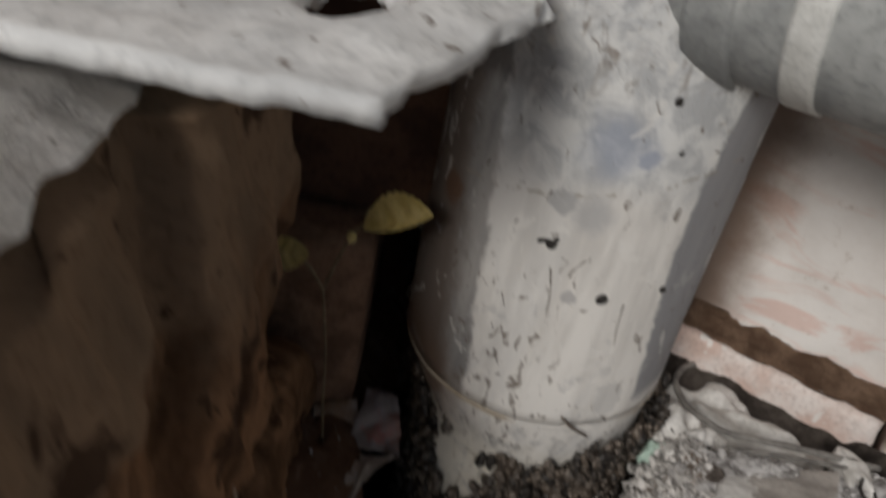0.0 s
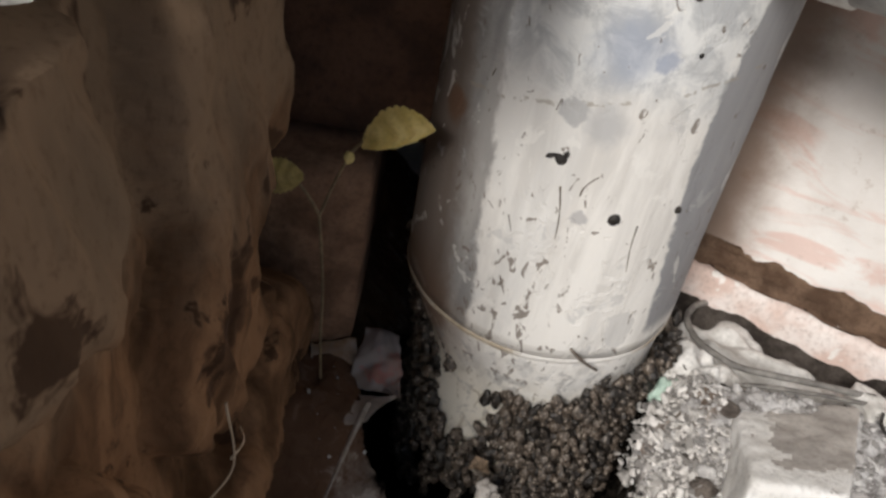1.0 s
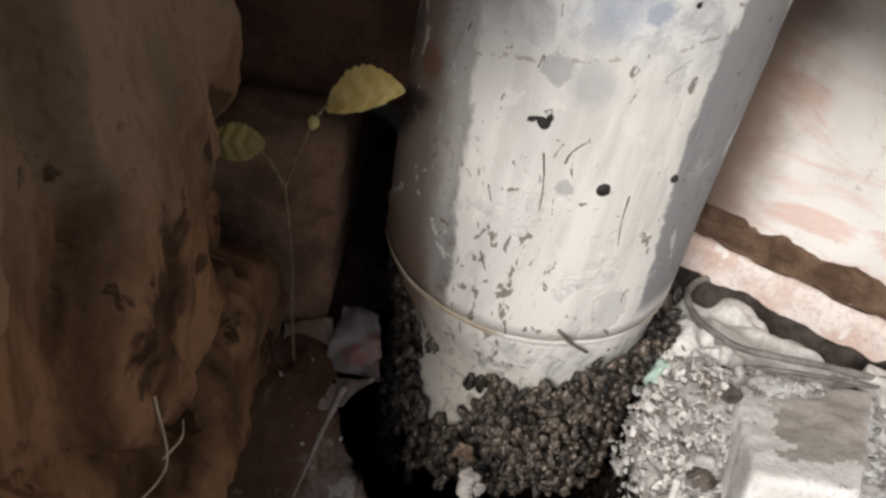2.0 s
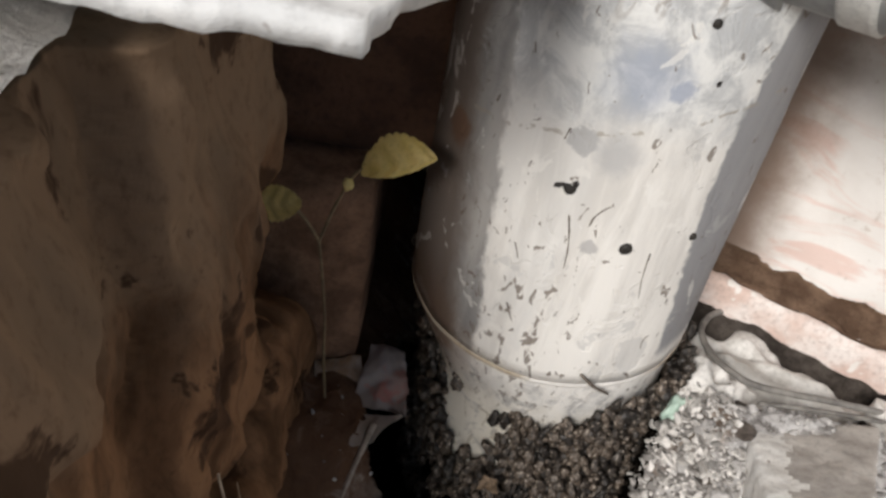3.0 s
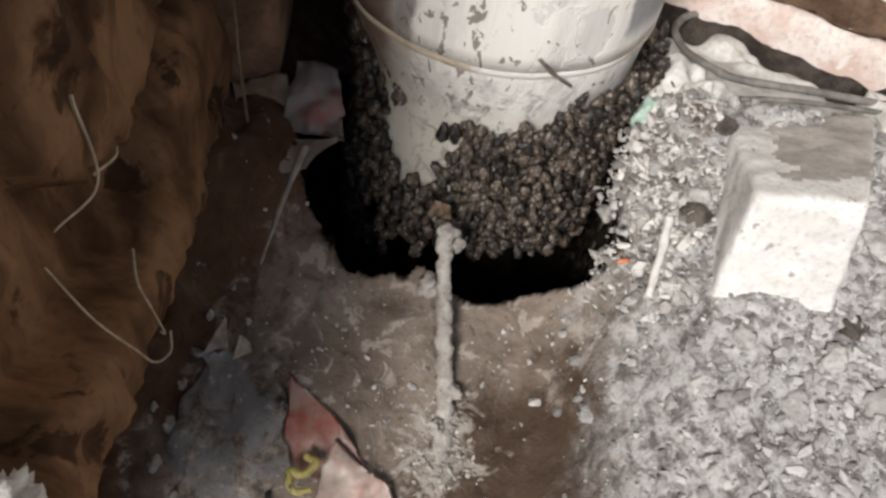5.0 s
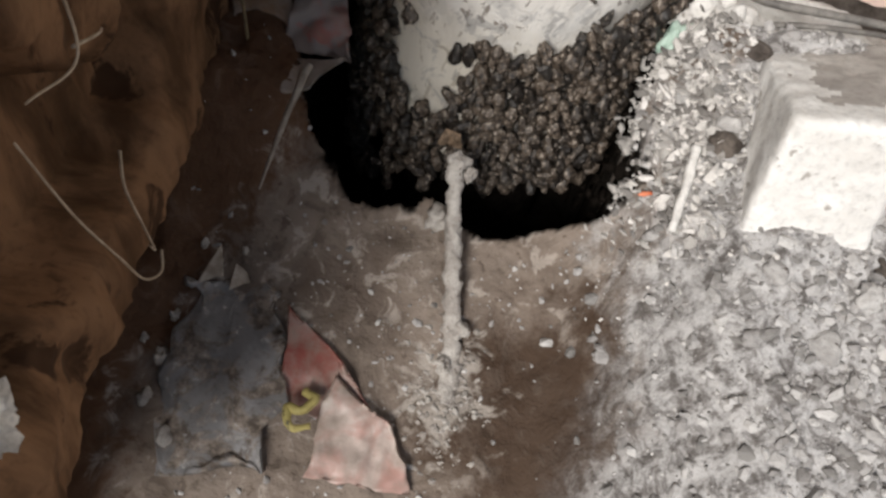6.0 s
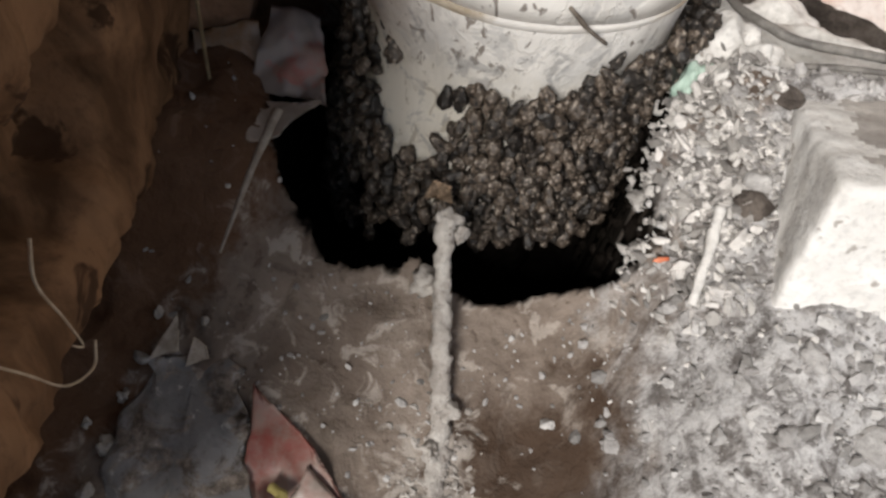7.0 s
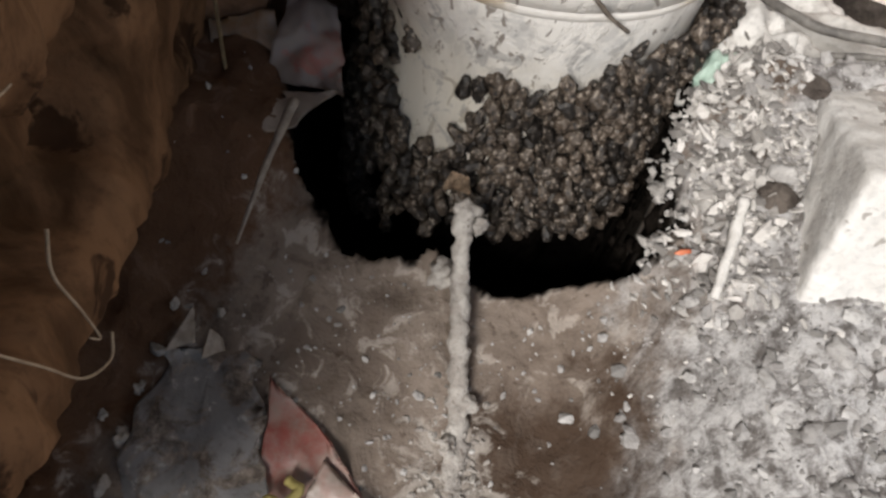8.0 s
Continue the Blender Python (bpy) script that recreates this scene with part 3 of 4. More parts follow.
def build_side_wall():
    """The limewashed wall beside the pipe: uneven face, thickness, and a foot course of bricks."""
    bm = bmesh.new()
    lo, hi = -0.20, 0.55

    def face(u, v):
        s, z = lo + (hi - lo) * u, 0.188 + 0.9 * v ** 1.6
        return on_wall(s, 0.004 * fract(s, 0, z, 16) + 0.0012 * fract(s, 1, z, 70), z)

    def back(u, v):
        return on_wall(hi + (lo - hi) * u, -0.12, 0.188 + 0.9 * v)

    a, b = grid_face(bm, face, 120, 60), grid_face(bm, back, 1, 1)
    bm.faces.new([*a[-1][::-1], b[-1][1], b[-1][0]][::-1])
    bm.faces.new([*a[0], b[0][0], b[0][1]][::-1])
    bm.faces.new([*(r[0] for r in a), b[1][1], b[0][1]])
    bm.faces.new([*(r[-1] for r in reversed(a)), b[0][0], b[1][0]])
    wall = thing("wall_east", bm, PLASTER, "limewashed plaster wall with pinkish worn patches", "wall", kind="structure")
    # brick foot course
    for s0, s1 in ((-0.135, 0.116), (0.122, 0.33)):
        z0, z1 = 0.10, 0.184
        c = [on_wall(s0, 0.019, z0), on_wall(s1, 0.020, z0), on_wall(s1, -0.09, z0), on_wall(s0, -0.09, z0)]
        c += [on_wall(s0, 0.018, z1), on_wall(s1, 0.018, z1 + 0.002), on_wall(s1, -0.09, z1), on_wall(s0, -0.09, z1)]
        part("brick", corner_block(c, 20, 0.0024, 0.0035, 60), BRICK, wall, "limewashed pinkish brick")
    bm = bmesh.new()
    rows = grid_face(bm, lambda u, v: on_wall(-0.12 + 0.45 * u, 0.0165 - 0.0175 * v + 0.003 * fract(u * 3, v, 0, 7), 0.1865 + 0.010 * v ** 1.2 + 0.004 * fract(u * 4, v, 2, 6)), 110, 8)
    bmesh.ops.solidify(bm, geom=bm.faces[:], thickness=0.004)
    part("mud_fillet", bm, MUD, wall, "brown crumbling mud in the joint")
    # dark strip puts the shadowed crevice and its soil into the colour
    bm = bmesh.new()
    grid_face(bm, lambda u, v: on_wall(-0.06 + 0.36 * u, 0.016 + 0.026 * v, 0.169 - 0.028 * v ** 0.8 + 0.002 * fract(u * 5, v * 0.6, 1, 7)), 120, 12)
    bmesh.ops.solidify(bm, geom=bm.faces[:], thickness=0.006)
    part("crevice_shade", bm, SOIL_SHADE, wall, "dark strip painting the crevice's shade and soil along the brick's foot")


build_side_wall()


def build_back_pier():
    """Bricks behind the plant in painted shade and lit tones: an overhanging upper course, and a lower brick that stops
    short of the pipe.
    """
    pier = root("wall_north", (-0.05, 0.40, 0.1), "brick pier behind the pipe, its shade painted dark", "wall", kind="structure")
    rows = [
        ("lit_course", (-0.30, -0.115, 0.342, 0.135, 0.246)), ("lit_course", (-0.110, 0.009, 0.336, 0.135, 0.2465)),
        ("brick", (-0.30, -0.06, 0.362, 0.250, 0.36)), ("brick", (-0.055, 0.055, 0.362, 0.250, 0.36)),
        ("brick", (-0.30, -0.12, 0.363, 0.3665, 0.47)), ("brick", (-0.115, 0.04, 0.363, 0.3665, 0.47)),
        ("brick", (-0.30, -0.05, 0.352, 0.02, 0.129)),
    ]
    for name, (x0, x1, y, z0, z1) in rows:
        c = [(x0, y, z0), (x1, y, z0), (x1, 0.50, z0), (x0, 0.50, z0), (x0, y, z1), (x1, y, z1), (x1, 0.50, z1), (x0, 0.50, z1)]
        part("brick", corner_block(c, 8, 0.002, 0.003, 60), LIT_BRICK if name == "lit_course" else SHADED_BRICK, pier, "brown brick painted in the lit tone" if name == "lit_course" else "")
    bm = bmesh.new()
    bmesh.ops.create_cube(bm, size=1, matrix=Matrix.LocRotScale((-0.16, 0.47, 0.6), None, (0.316, 0.14, 1.16)))
    bmesh.ops.bevel(bm, geom=bm.edges[:], offset=0.004, segments=1, affect="EDGES")
    part("mortar_core", bm, MUD, pier, "dark mud mortar between the bricks")


build_back_pier()


def plain_slab(name, corners, z0, z1, material, label, category):
    """An upright or flat slab over a four-cornered plan."""
    bm = bmesh.new()
    lo, hi = [bm.verts.new((x, y, z0)) for x, y in corners], [bm.verts.new((x, y, z1)) for x, y in corners]
    bm.faces.new(lo[::-1])
    bm.faces.new(hi)
    for k in range(4):
        bm.faces.new((lo[k], lo[(k + 1) % 4], hi[(k + 1) % 4], hi[k]))
    thing(name, bm, material, label, category, kind="structure", smooth=False)


def plan(s, out):
    q = on_wall(s, out, 0)
    return q.x, q.y


# unseen walls added to block sky light from the right and back
plain_slab("wall_east_blocker", [plan(-0.5, -0.125), plan(2.2, -0.125), plan(2.2, -0.3), plan(-0.5, -0.3)], -0.1, 1.6, HOUSE, "unseen plain wall added beside the yard to block sky light", "wall")
plain_slab("wall_north_blocker", [(-1.6, 0.56), (0.35, 0.56), (0.35, 0.70), (-1.6, 0.70)], -0.1, 1.6, HOUSE, "unseen plain wall added behind the pipe to close off the sky", "wall")
# unseen wall end, placed and sized to shade the left side
plain_slab("wall_west_blocker", [(-1.6, -0.10), (-0.150, -0.10), (-0.125, 0.04), (-1.6, 0.04)], -0.1, 0.43, HOUSE, "unseen low wall end added to keep sun off the left side", "wall")
# unseen slab added overhead to cut light from above
plain_slab("ceiling", [(-1.6, -0.25), (2.4, -0.9), (2.4, 0.75), (-1.6, 0.75)], 1.6, 1.68, HOUSE, "unseen slab added overhead to cut the sky light", "ceiling")


# ---- the pipe ----
def build_pipe():
    pipe = root("drain_pipe", (PIPE_AT[0], PIPE_AT[1], 0.0), "limewashed grey drain pipe standing in a broken floor hole", "pipe")
    zs = np.linspace(0.1890, 0.62, 60)
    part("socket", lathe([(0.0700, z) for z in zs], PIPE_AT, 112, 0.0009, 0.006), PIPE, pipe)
    ring = [(0.0685, 0.1852), (0.0692, 0.1858), (0.0698, 0.1868), (0.0702, 0.1880), (0.0702, 0.1890), (0.0699, 0.1896)]
    part("seal_ring", lathe(ring, PIPE_AT, 112, 0.0008), SEAM, pipe, "yellowed raised seal ring")
    foot = [(0.0590, z) for z in np.linspace(0.076, 0.135, 14)] + [(0.0599, 0.145), (0.0620, 0.158), (0.0650, 0.170), (0.0678, 0.180), (0.0688, 0.186), (0.0688, 0.190)]
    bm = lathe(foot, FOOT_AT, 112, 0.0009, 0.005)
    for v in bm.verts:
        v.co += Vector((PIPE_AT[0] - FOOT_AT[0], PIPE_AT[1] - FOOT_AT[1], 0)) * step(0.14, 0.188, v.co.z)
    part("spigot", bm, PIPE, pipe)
    # added stub, near black so that the hole reads as shaded
    part("shade_stub", lathe([(0.041, z) for z in np.linspace(-0.06, 0.12, 14)], FOOT_AT, 64, 0.0012, 0.005), PIT_SHADE, pipe, "narrower pipe stub added below the spigot, painted near black as shade")
    # branch near the top, with its socket lip and tape
    a, d = Vector((0.088, 0.355, 0.410)), Vector((0.80, -0.58, 0.05)).normalized()
    branch = part("branch", tube([a + d * 0.03, a + d * 0.12, a + d * 0.2, a + d * 0.34], 0.0465, 0.0465, 6, 48), GREY_PVC, pipe, "dusty grey branch pipe")
    part("branch_lip", tube([a + d * 0.047, a + d * 0.056, a + d * 0.064], 0.0495, 0.0495, 4, 48), GREY_PVC, branch)
    part("tape", tube([a + d * 0.082, a + d * 0.087, a + d * 0.094], 0.0478, 0.0478, 3, 48), WHITE_TAPE, branch, "white tape wrapped round the branch")
    return pipe


drain_pipe = build_pipe()


def on_pipe(x, z, out=0.0, centre=PIPE_AT, r=0.070):
    """A place on the pipe's near side."""
    a = math.acos(max(-1, min(1, (x - centre[0]) / r)))
    return Vector((centre[0] + math.cos(a) * (r + out), centre[1] - math.sin(a) * (r + out), z))


def pipe_marks():
    # solid near-black lumps stand in for the shade inside screw holes
    for x, z, s in ((0.1082, 0.2684, 0.0027), (0.1347, 0.2727, 0.0018), (0.1193, 0.3411, 0.0013), (0.1111, 0.3622, 0.0018)):
        bm = lump(on_pipe(x, z, 0.0), (s, s * 0.5, s * 1.05), seed=x * 90, rough=0.12, cuts=2)
        part("screw_hole", bm, NEAR_BLACK, drain_pipe, "near-black lump painted as a screw hole's shade")
    # black lumps stand in for a fly on the pipe
    p = on_pipe(0.0815, 0.2906, 0.0)
    bm = lump(p, (0.0036, 0.0012, 0.0022), (0, 20, 15), 3, 0.5)
    lump(p + Vector((-0.004, 0.001, 0.0008)), (0.0030, 0.0010, 0.0010), (0, -8, 15), 5, 0.4, 2, bm)
    lump(p + Vector((0.0012, 0, 0.0028)), (0.0014, 0.001, 0.0018), (0, 0, 0), 8, 0.4, 2, bm)
    part("fly_spot", bm, NEAR_BLACK, drain_pipe, "black lumps in place of a fly")
    for pts, r in (
        (((0.0835, 0.2790), (0.0856, 0.2700), (0.0868, 0.2620), (0.0873, 0.2540)), 0.0006),
        (((0.0918, 0.2770), (0.0925, 0.2810), (0.0950, 0.2850), (0.0972, 0.2872)), 0.0006),
        (((0.1190, 0.2660), (0.1195, 0.2540), (0.1215, 0.2420)), 0.0004),
        (((0.0498, 0.3120), (0.0508, 0.3165), (0.0520, 0.3210)), 0.0007),
        (((0.0672, 0.2580), (0.0690, 0.2530), (0.0713, 0.2475)), 0.0006),
        (((0.0700, 0.2270), (0.0718, 0.2220), (0.0750, 0.2165)), 0.0008),
        (((0.0665, 0.2395), (0.0678, 0.2360)), 0.0007),
        (((0.0745, 0.3100), (0.0755, 0.3150), (0.0760, 0.3110)), 0.0005)):
        line = [on_pipe(x, z, 0.0001) for x, z in pts]
        part("paint_crack", tube(line, r * 0.75, r * 0.3, 6, 5, 0.6), CRACK, drain_pipe)
    twig = [on_pipe(0.1085, 0.197, 0.001), on_pipe(0.116, 0.190, 0.002), on_pipe(0.1245, 0.183, 0.001)]
    thing("twig", tube(twig, 0.0009, 0.0006, 6, 6, 0.4), CRACK, "thin dark twig stuck on the pipe", "twig")


pipe_marks()


# ---- plain dark lumps in place of a bee cluster on the pipe's foot ----
def bee_lump_mesh(seed):
    """One waisted, uneven lump of unit half-length, standing for a bee."""
    bm = bmesh.new()
    bmesh.ops.create_icosphere(bm, subdivisions=3, radius=1)
    for v in bm.verts:
        w = v.co * (1 + 0.32 * noise.noise(v.co * 1.9 + Vector((seed, 0, seed))))
        thin = (0.56 + 0.12 * math.sin(seed)) * (1 - 0.30 * math.exp(-((w.x - 0.25) * 4) ** 2)) * (1 - 0.18 * w.x)
        v.co = 0.005 * Vector((w.x, w.y * thin, w.z * thin))
        v.co += v.co.normalized() * 0.0009 * noise.noise(v.co * 620 + Vector((seed, seed, 0)))
    return mesh_of(bm, "pellet", BEE_LUMP)


def bee_lumps():
    rng = random.Random(4)
    crust = root("bee_lumps", (FOOT_AT[0], FOOT_AT[1], 0.05), "plain dark brown lumps in place of a bee cluster on the pipe's foot", "crust")
    shapes = [bee_lump_mesh(k * 3.7) for k in range(12)]

    def top(deg):
        # upper limit of the lumps round the pipe; -90 faces the open side
        t = [(-200, 0.20), (-162, 0.188), (-151, 0.144), (-143, 0.108), (-130, 0.100), (-119, 0.106), (-113, 0.128), (-103, 0.145), (-95, 0.151), (-81, 0.162), (-69, 0.168), (-50, 0.174), (-25, 0.170), (20, 0.168)]
        for (a0, z0), (a1, z1) in zip(t, t[1:]):
            if a0 <= deg <= a1:
                return z0 + (z1 - z0) * (deg - a0) / (a1 - a0)
        return 0.1

    placed, poses = {}, []

    def put(deg, z, r, size):
        a = math.radians(deg)
        n = Vector((math.cos(a), math.sin(a), 0.15)).normalized()
        p = Vector((FOOT_AT[0] + math.cos(a) * r, FOOT_AT[1] + math.sin(a) * r, z))
        cell = tuple(int(v // 0.007) for v in p)
        close = (q for i in (-1, 0, 1) for j in (-1, 0, 1) for k in (-1, 0, 1) for q in placed.get((cell[0] + i, cell[1] + j, cell[2] + k), ()))
        if any((p - q).length < 0.0049 for q in close):
            return
        placed.setdefault(cell, []).append(p)
        # most hang upright, some lie askew
        spin = math.pi / 2 + rng.gauss(0, 0.6) + (math.pi if rng.random() < 0.5 else 0)
        turn = n.to_track_quat("Z", "Y").to_matrix().to_4x4() @ Euler((rng.gauss(0, 0.25), rng.gauss(0, 0.3), spin)).to_matrix().to_4x4()
        poses.append((deg, z, Matrix.Translation(p + n * 0.001) @ turn @ Matrix.Scale(size / 0.005, 4)))

    for deg, z in ((-112, 0.1455), (-107, 0.1500), (-117, 0.1440), (-126, 0.1075), (-140, 0.150), (-147, 0.158)):
        put(deg, z, 0.0612, 0.0052)
    for _ in range(42000):
        deg = rng.uniform(-200, 15)
        z = rng.uniform(0.045, 0.2)
        low = 0.081 - 0.033 * step(-118, -150, deg) + rng.gauss(0, 0.0035)
        if z < low or z > top(deg) + rng.gauss(0, 0.004) or n3(deg * 0.05, z * 60, 5, 1) > 0.36:
            continue
        inner = rng.random() < 0.5
        if inner and z > top(deg) - 0.005:
            continue
        r = 0.0575 if inner else 0.0605
        r += max(0, z - 0.14) * 0.15 + 0.0035 * abs(n3(deg * 0.02, z * 30, 0, 1)) + rng.uniform(0.0, 0.005)
        put(deg, z, r, rng.uniform(0.0037, 0.0054))
    # those on the open side are single parts, the rest one mesh
    poses.sort(key=lambda q: abs(q[0] + 80) - 500 * max(0, q[1] - 0.10))
    for k, (_, _, m) in enumerate(poses[:300]):
        ob = new("pellet", shapes[k % 12])
        ob.parent = crust
        ob.matrix_parent_inverse = Matrix.Translation(-crust.location)
        ob.matrix_basis = m
    verts, faces = [], []
    for k, (_, _, m) in enumerate(poses[300:]):
        me, base = shapes[k % 12], len(verts)
        verts.extend(m @ v.co for v in me.vertices)
        faces.extend([i + base for i in f.vertices] for f in me.polygons)
    me = bpy.data.meshes.new("pellet_mass")
    me.from_pydata(verts, [], faces)
    me.materials.append(BEE_LUMP)
    me.shade_smooth()
    ob = new("pellet_mass", me)
    ob.parent = crust
    ob.matrix_parent_inverse = Matrix.Translation(-crust.location)
    tagged(ob, kind="stuff")


bee_lumps()


# ---- rotten timber beside the hole ----
PLATES = [
    (0.019, [(0.190, 0.42), (0.292, 0.42), (0.292, 0.288), (0.256, 0.276), (0.252, 0.250), (0.274, 0.228), (0.268, 0.212), (0.250, 0.204), (0.219, 0.197), (0.192, 0.214), (0.172, 0.241), (0.186, 0.30)]),
    (0.026, [(0.274, 0.205), (0.380, 0.190), (0.380, 0.100), (0.316, 0.110), (0.229, 0.127), (0.136, 0.137), (0.05, 0.148), (0.05, 0.205), (0.115, 0.196), (0.182, 0.174), (0.227, 0.164), (0.249, 0.166)]),
    (0.016, [(0.05, 0.31), (0.120, 0.290), (0.140, 0.272), (0.157, 0.250), (0.168, 0.226), (0.142, 0.220), (0.05, 0.215)]),
    (0.012, [(0.05, 0.42), (0.175, 0.42), (0.168, 0.335), (0.150, 0.305), (0.120, 0.312), (0.05, 0.33)]),
]


def inside(poly, y, z):
    """How far a place lies inside an outline (negative: outside)."""
    best, odd = 9.0, False
    for (y0, z0), (y1, z1) in zip(poly, poly[1:] + poly[:1]):
        dy, dz = y1 - y0, z1 - z0
        t = max(0.0, min(1.0, ((y - y0) * dy + (z - z0) * dz) / (dy * dy + dz * dz)))
        best = min(best, math.hypot(y - y0 - dy * t, z - z0 - dz * t))
        if (z0 > z) != (z1 > z) and y < y0 + dy * (z - z0) / dz:
            odd = not odd
    return best if odd else -best


def timber_face(y, z):
    x = -0.043 + 0.03 * (y - 0.2) - 0.012 * step(0.30, 0.40, z)
    u = y + 0.30 * (z - 0.2)
    x += 0.005 * fract(u * 2.0, z * 0.5, 0, 20, 3) + 0.0012 * fract(u * 3, z * 0.8, 4, 60, 3)
    wob = 0.006 * fract(y, z, 3, 45, 3)
    for k, (h, poly) in enumerate(PLATES):
        d = inside(poly, y, z) + wob
        x += (h + 0.003 * n3(y, z, k, 40)) * step(-0.0005, 0.0045, d) - 0.006 * step(0.016, 0.0, d) * step(-0.001, 0.002, d)
    for y0, z0, r, d in ((0.287, 0.345, 0.012, 0.010), (0.262, 0.300, 0.009, 0.006), (0.205, 0.335, 0.012, 0.007), (0.310, 0.150, 0.005, 0.006), (0.150, 0.163, 0.006, 0.006), (0.235, 0.245, 0.006, 0.004), (0.128, 0.245, 0.005, 0.005), (0.216, 0.128, 0.006, 0.005)):
        x -= d * math.exp(-(((y - y0) / r) ** 2 + ((z - z0) / (r * 1.6)) ** 2))
    x -= 0.022 * step(0.128, 0.105, z + 0.10 * (y - 0.229) + 0.004 * n3(y, z, 6, 50))
    cut = 0.322 - 0.045 * math.exp(-((z - 0.256) / 0.018) ** 2) + 0.55 * max(0, 0.185 - z)
    return x - 0.05 * step(cut - 0.007, cut + 0.009, y + 0.006 * n3(y, z, 0, 40))


def build_timber():
    post = root("timber_post", (-0.09, 0.2, 0.06), "rotten brown wooden post with torn layered grain", "post")
    bm = bmesh.new()
    y0, y1, z0, z1 = 0.07, 0.366, 0.03, 0.376
    top = lambda y: z1 + 0.006 * n3(y, 0, 0, 40)
    front = lambda u, v: Vector((timber_face(y0 + (y1 - y0) * u, z0 + (z1 - z0) * v), y0 + (y1 - y0) * u, z0 + (top(y0 + (y1 - y0) * u) - z0) * v))
    rows = grid_face(bm, front, 190, 240)
    back = [[bm.verts.new((-0.20, y0 + (y1 - y0) * u, z)) for u in (0, 1)] for z in (z0, z1)]
    bm.faces.new([*rows[-1], back[1][1], back[1][0]])
    bm.faces.new([*rows[0][::-1], back[0][0], back[0][1]])
    bm.faces.new([*(r[0] for r in rows), back[1][0], back[0][0]][::-1])
    bm.faces.new([*(r[-1] for r in rows), back[1][1], back[0][1]])
    bm.faces.new([back[0][0], back[1][0], back[1][1], back[0][1]])
    part("heartwood", bm, WOOD, post)
    for pts, r in ((((-0.046, 0.345, 0.100), (-0.050, 0.285, 0.090), (-0.052, 0.215, 0.084), (-0.056, 0.150, 0.080), (-0.060, 0.08, 0.076)), 0.008),):
        bm = tube(pts, r, r * 0.8, 14, 16)
        for v in bm.verts:
            q = v.co.copy()
            v.co += Vector((0.3, 0.1, 1)) * 0.005 * fract(q.x * 2, q.y * 0.6, q.z * 2, 40, 3)
        part("splinter_layer", bm, WOOD, post, "torn outer layer of wood")
    return post


build_timber()


def cement_crust():
    bm = bmesh.new()

    def f(u, v):
        y, x = 0.066 + 0.242 * u, -0.205 + (0.158 + 0.005 * n3(u * 5, 0, 0, 1) + 0.002 * n3(u * 17, 0, 4, 1)) * v
        return Vector((x, y, 0.390 + 0.005 * fract(x, y, 0, 30) + 0.0015 * fract(x, y, 2, 90) - 0.006 * step(0.88, 1, v)))

    grid_face(bm, f, 70, 40)
    bmesh.ops.solidify(bm, geom=bm.faces[:], thickness=0.014)
    thing("cement_crust", bm, CEMENT, "pale crumbling cement lying on top of the wooden post", "cement")


cement_crust()


# ---- broken cement sheet over the post ----
def cement_sheet():
    bm = bmesh.new()
    hole = (-0.004, 0.226)

    def f(u, v):
        # u along the broken edge, v away from it
        lx, ly = (-0.22 + 0.229 * u / 0.72, 0.178 - 0.012 * u / 0.72) if u < 0.72 else (0.009 + 0.040 * (u - 0.72) / 0.28, 0.166 + 0.085 * (u - 0.72) / 0.28)
        x, y = lx + 0.004 * v, ly + (0.34 - ly) * v * (1 if u < 0.72 else 1 - 0.55 * (u - 0.72) / 0.28)
        z = 0.404 + 0.004 * math.sin((x + 0.02) * 62) * step(0.0, 0.3, v) + 0.0015 * fract(x, y, 0, 60)
        d = math.hypot((x - hole[0]) / 0.010, (y - hole[1]) / 0.013)
        z -= 0.010 * math.exp(-(d * 0.75) ** 4)
        x += 0.0015 * n3(u * 30, v, 0, 1) * step(0.1, 0, v)
        return Vector((x, y + 0.0015 * n3(u * 40, v, 3, 1) * step(0.1, 0, v), z))

    grid_face(bm, f, 100, 44)
    gone = [g for g in bm.faces if math.hypot((g.calc_center_median().x - hole[0]) / 0.0105, (g.calc_center_median().y - hole[1]) / 0.017) < 1]
    bmesh.ops.delete(bm, geom=gone, context="FACES")
    bmesh.ops.solidify(bm, geom=bm.faces[:], thickness=0.006)
    thing("cement_sheet", bm, SHEET, "broken limewashed cement sheet with a hole", "sheet")


cement_sheet()


# ---- limewashed broken block ----
def build_block():
    c = [(0.180, 0.224, 0.128), (0.232, 0.222, 0.130), (0.268, 0.312, 0.118), (0.200, 0.314, 0.115),
         (0.180, 0.236, 0.194), (0.216, 0.228, 0.201), (0.262, 0.309, 0.177), (0.199, 0.310, 0.167)]
    bm = corner_block(c, 34, 0.0014, 0.0040, 75)
    for v in bm.verts:
        v.co.z += 0.014 * step(0.205, 0.232, v.co.x) * step(0.150, 0.128, v.co.z) * step(0.262, 0.225, v.co.y)
    bm.normal_update()
    for f in bm.faces:
        m = f.calc_center_median()
        side = m.x - 0.180 - 0.257 * (m.y - 0.236)
        f.material_index = 1 if f.normal.z > 0.5 and m.y + 0.007 * fract(*m, 90) > 0.249 and side + 0.009 * fract(*m, 110) > 0.015 else 0
    thing("broken_block", bm, [CHUNK, CHUNK_TOP], "broken limewashed block lying on the rubble", "block")


build_block()


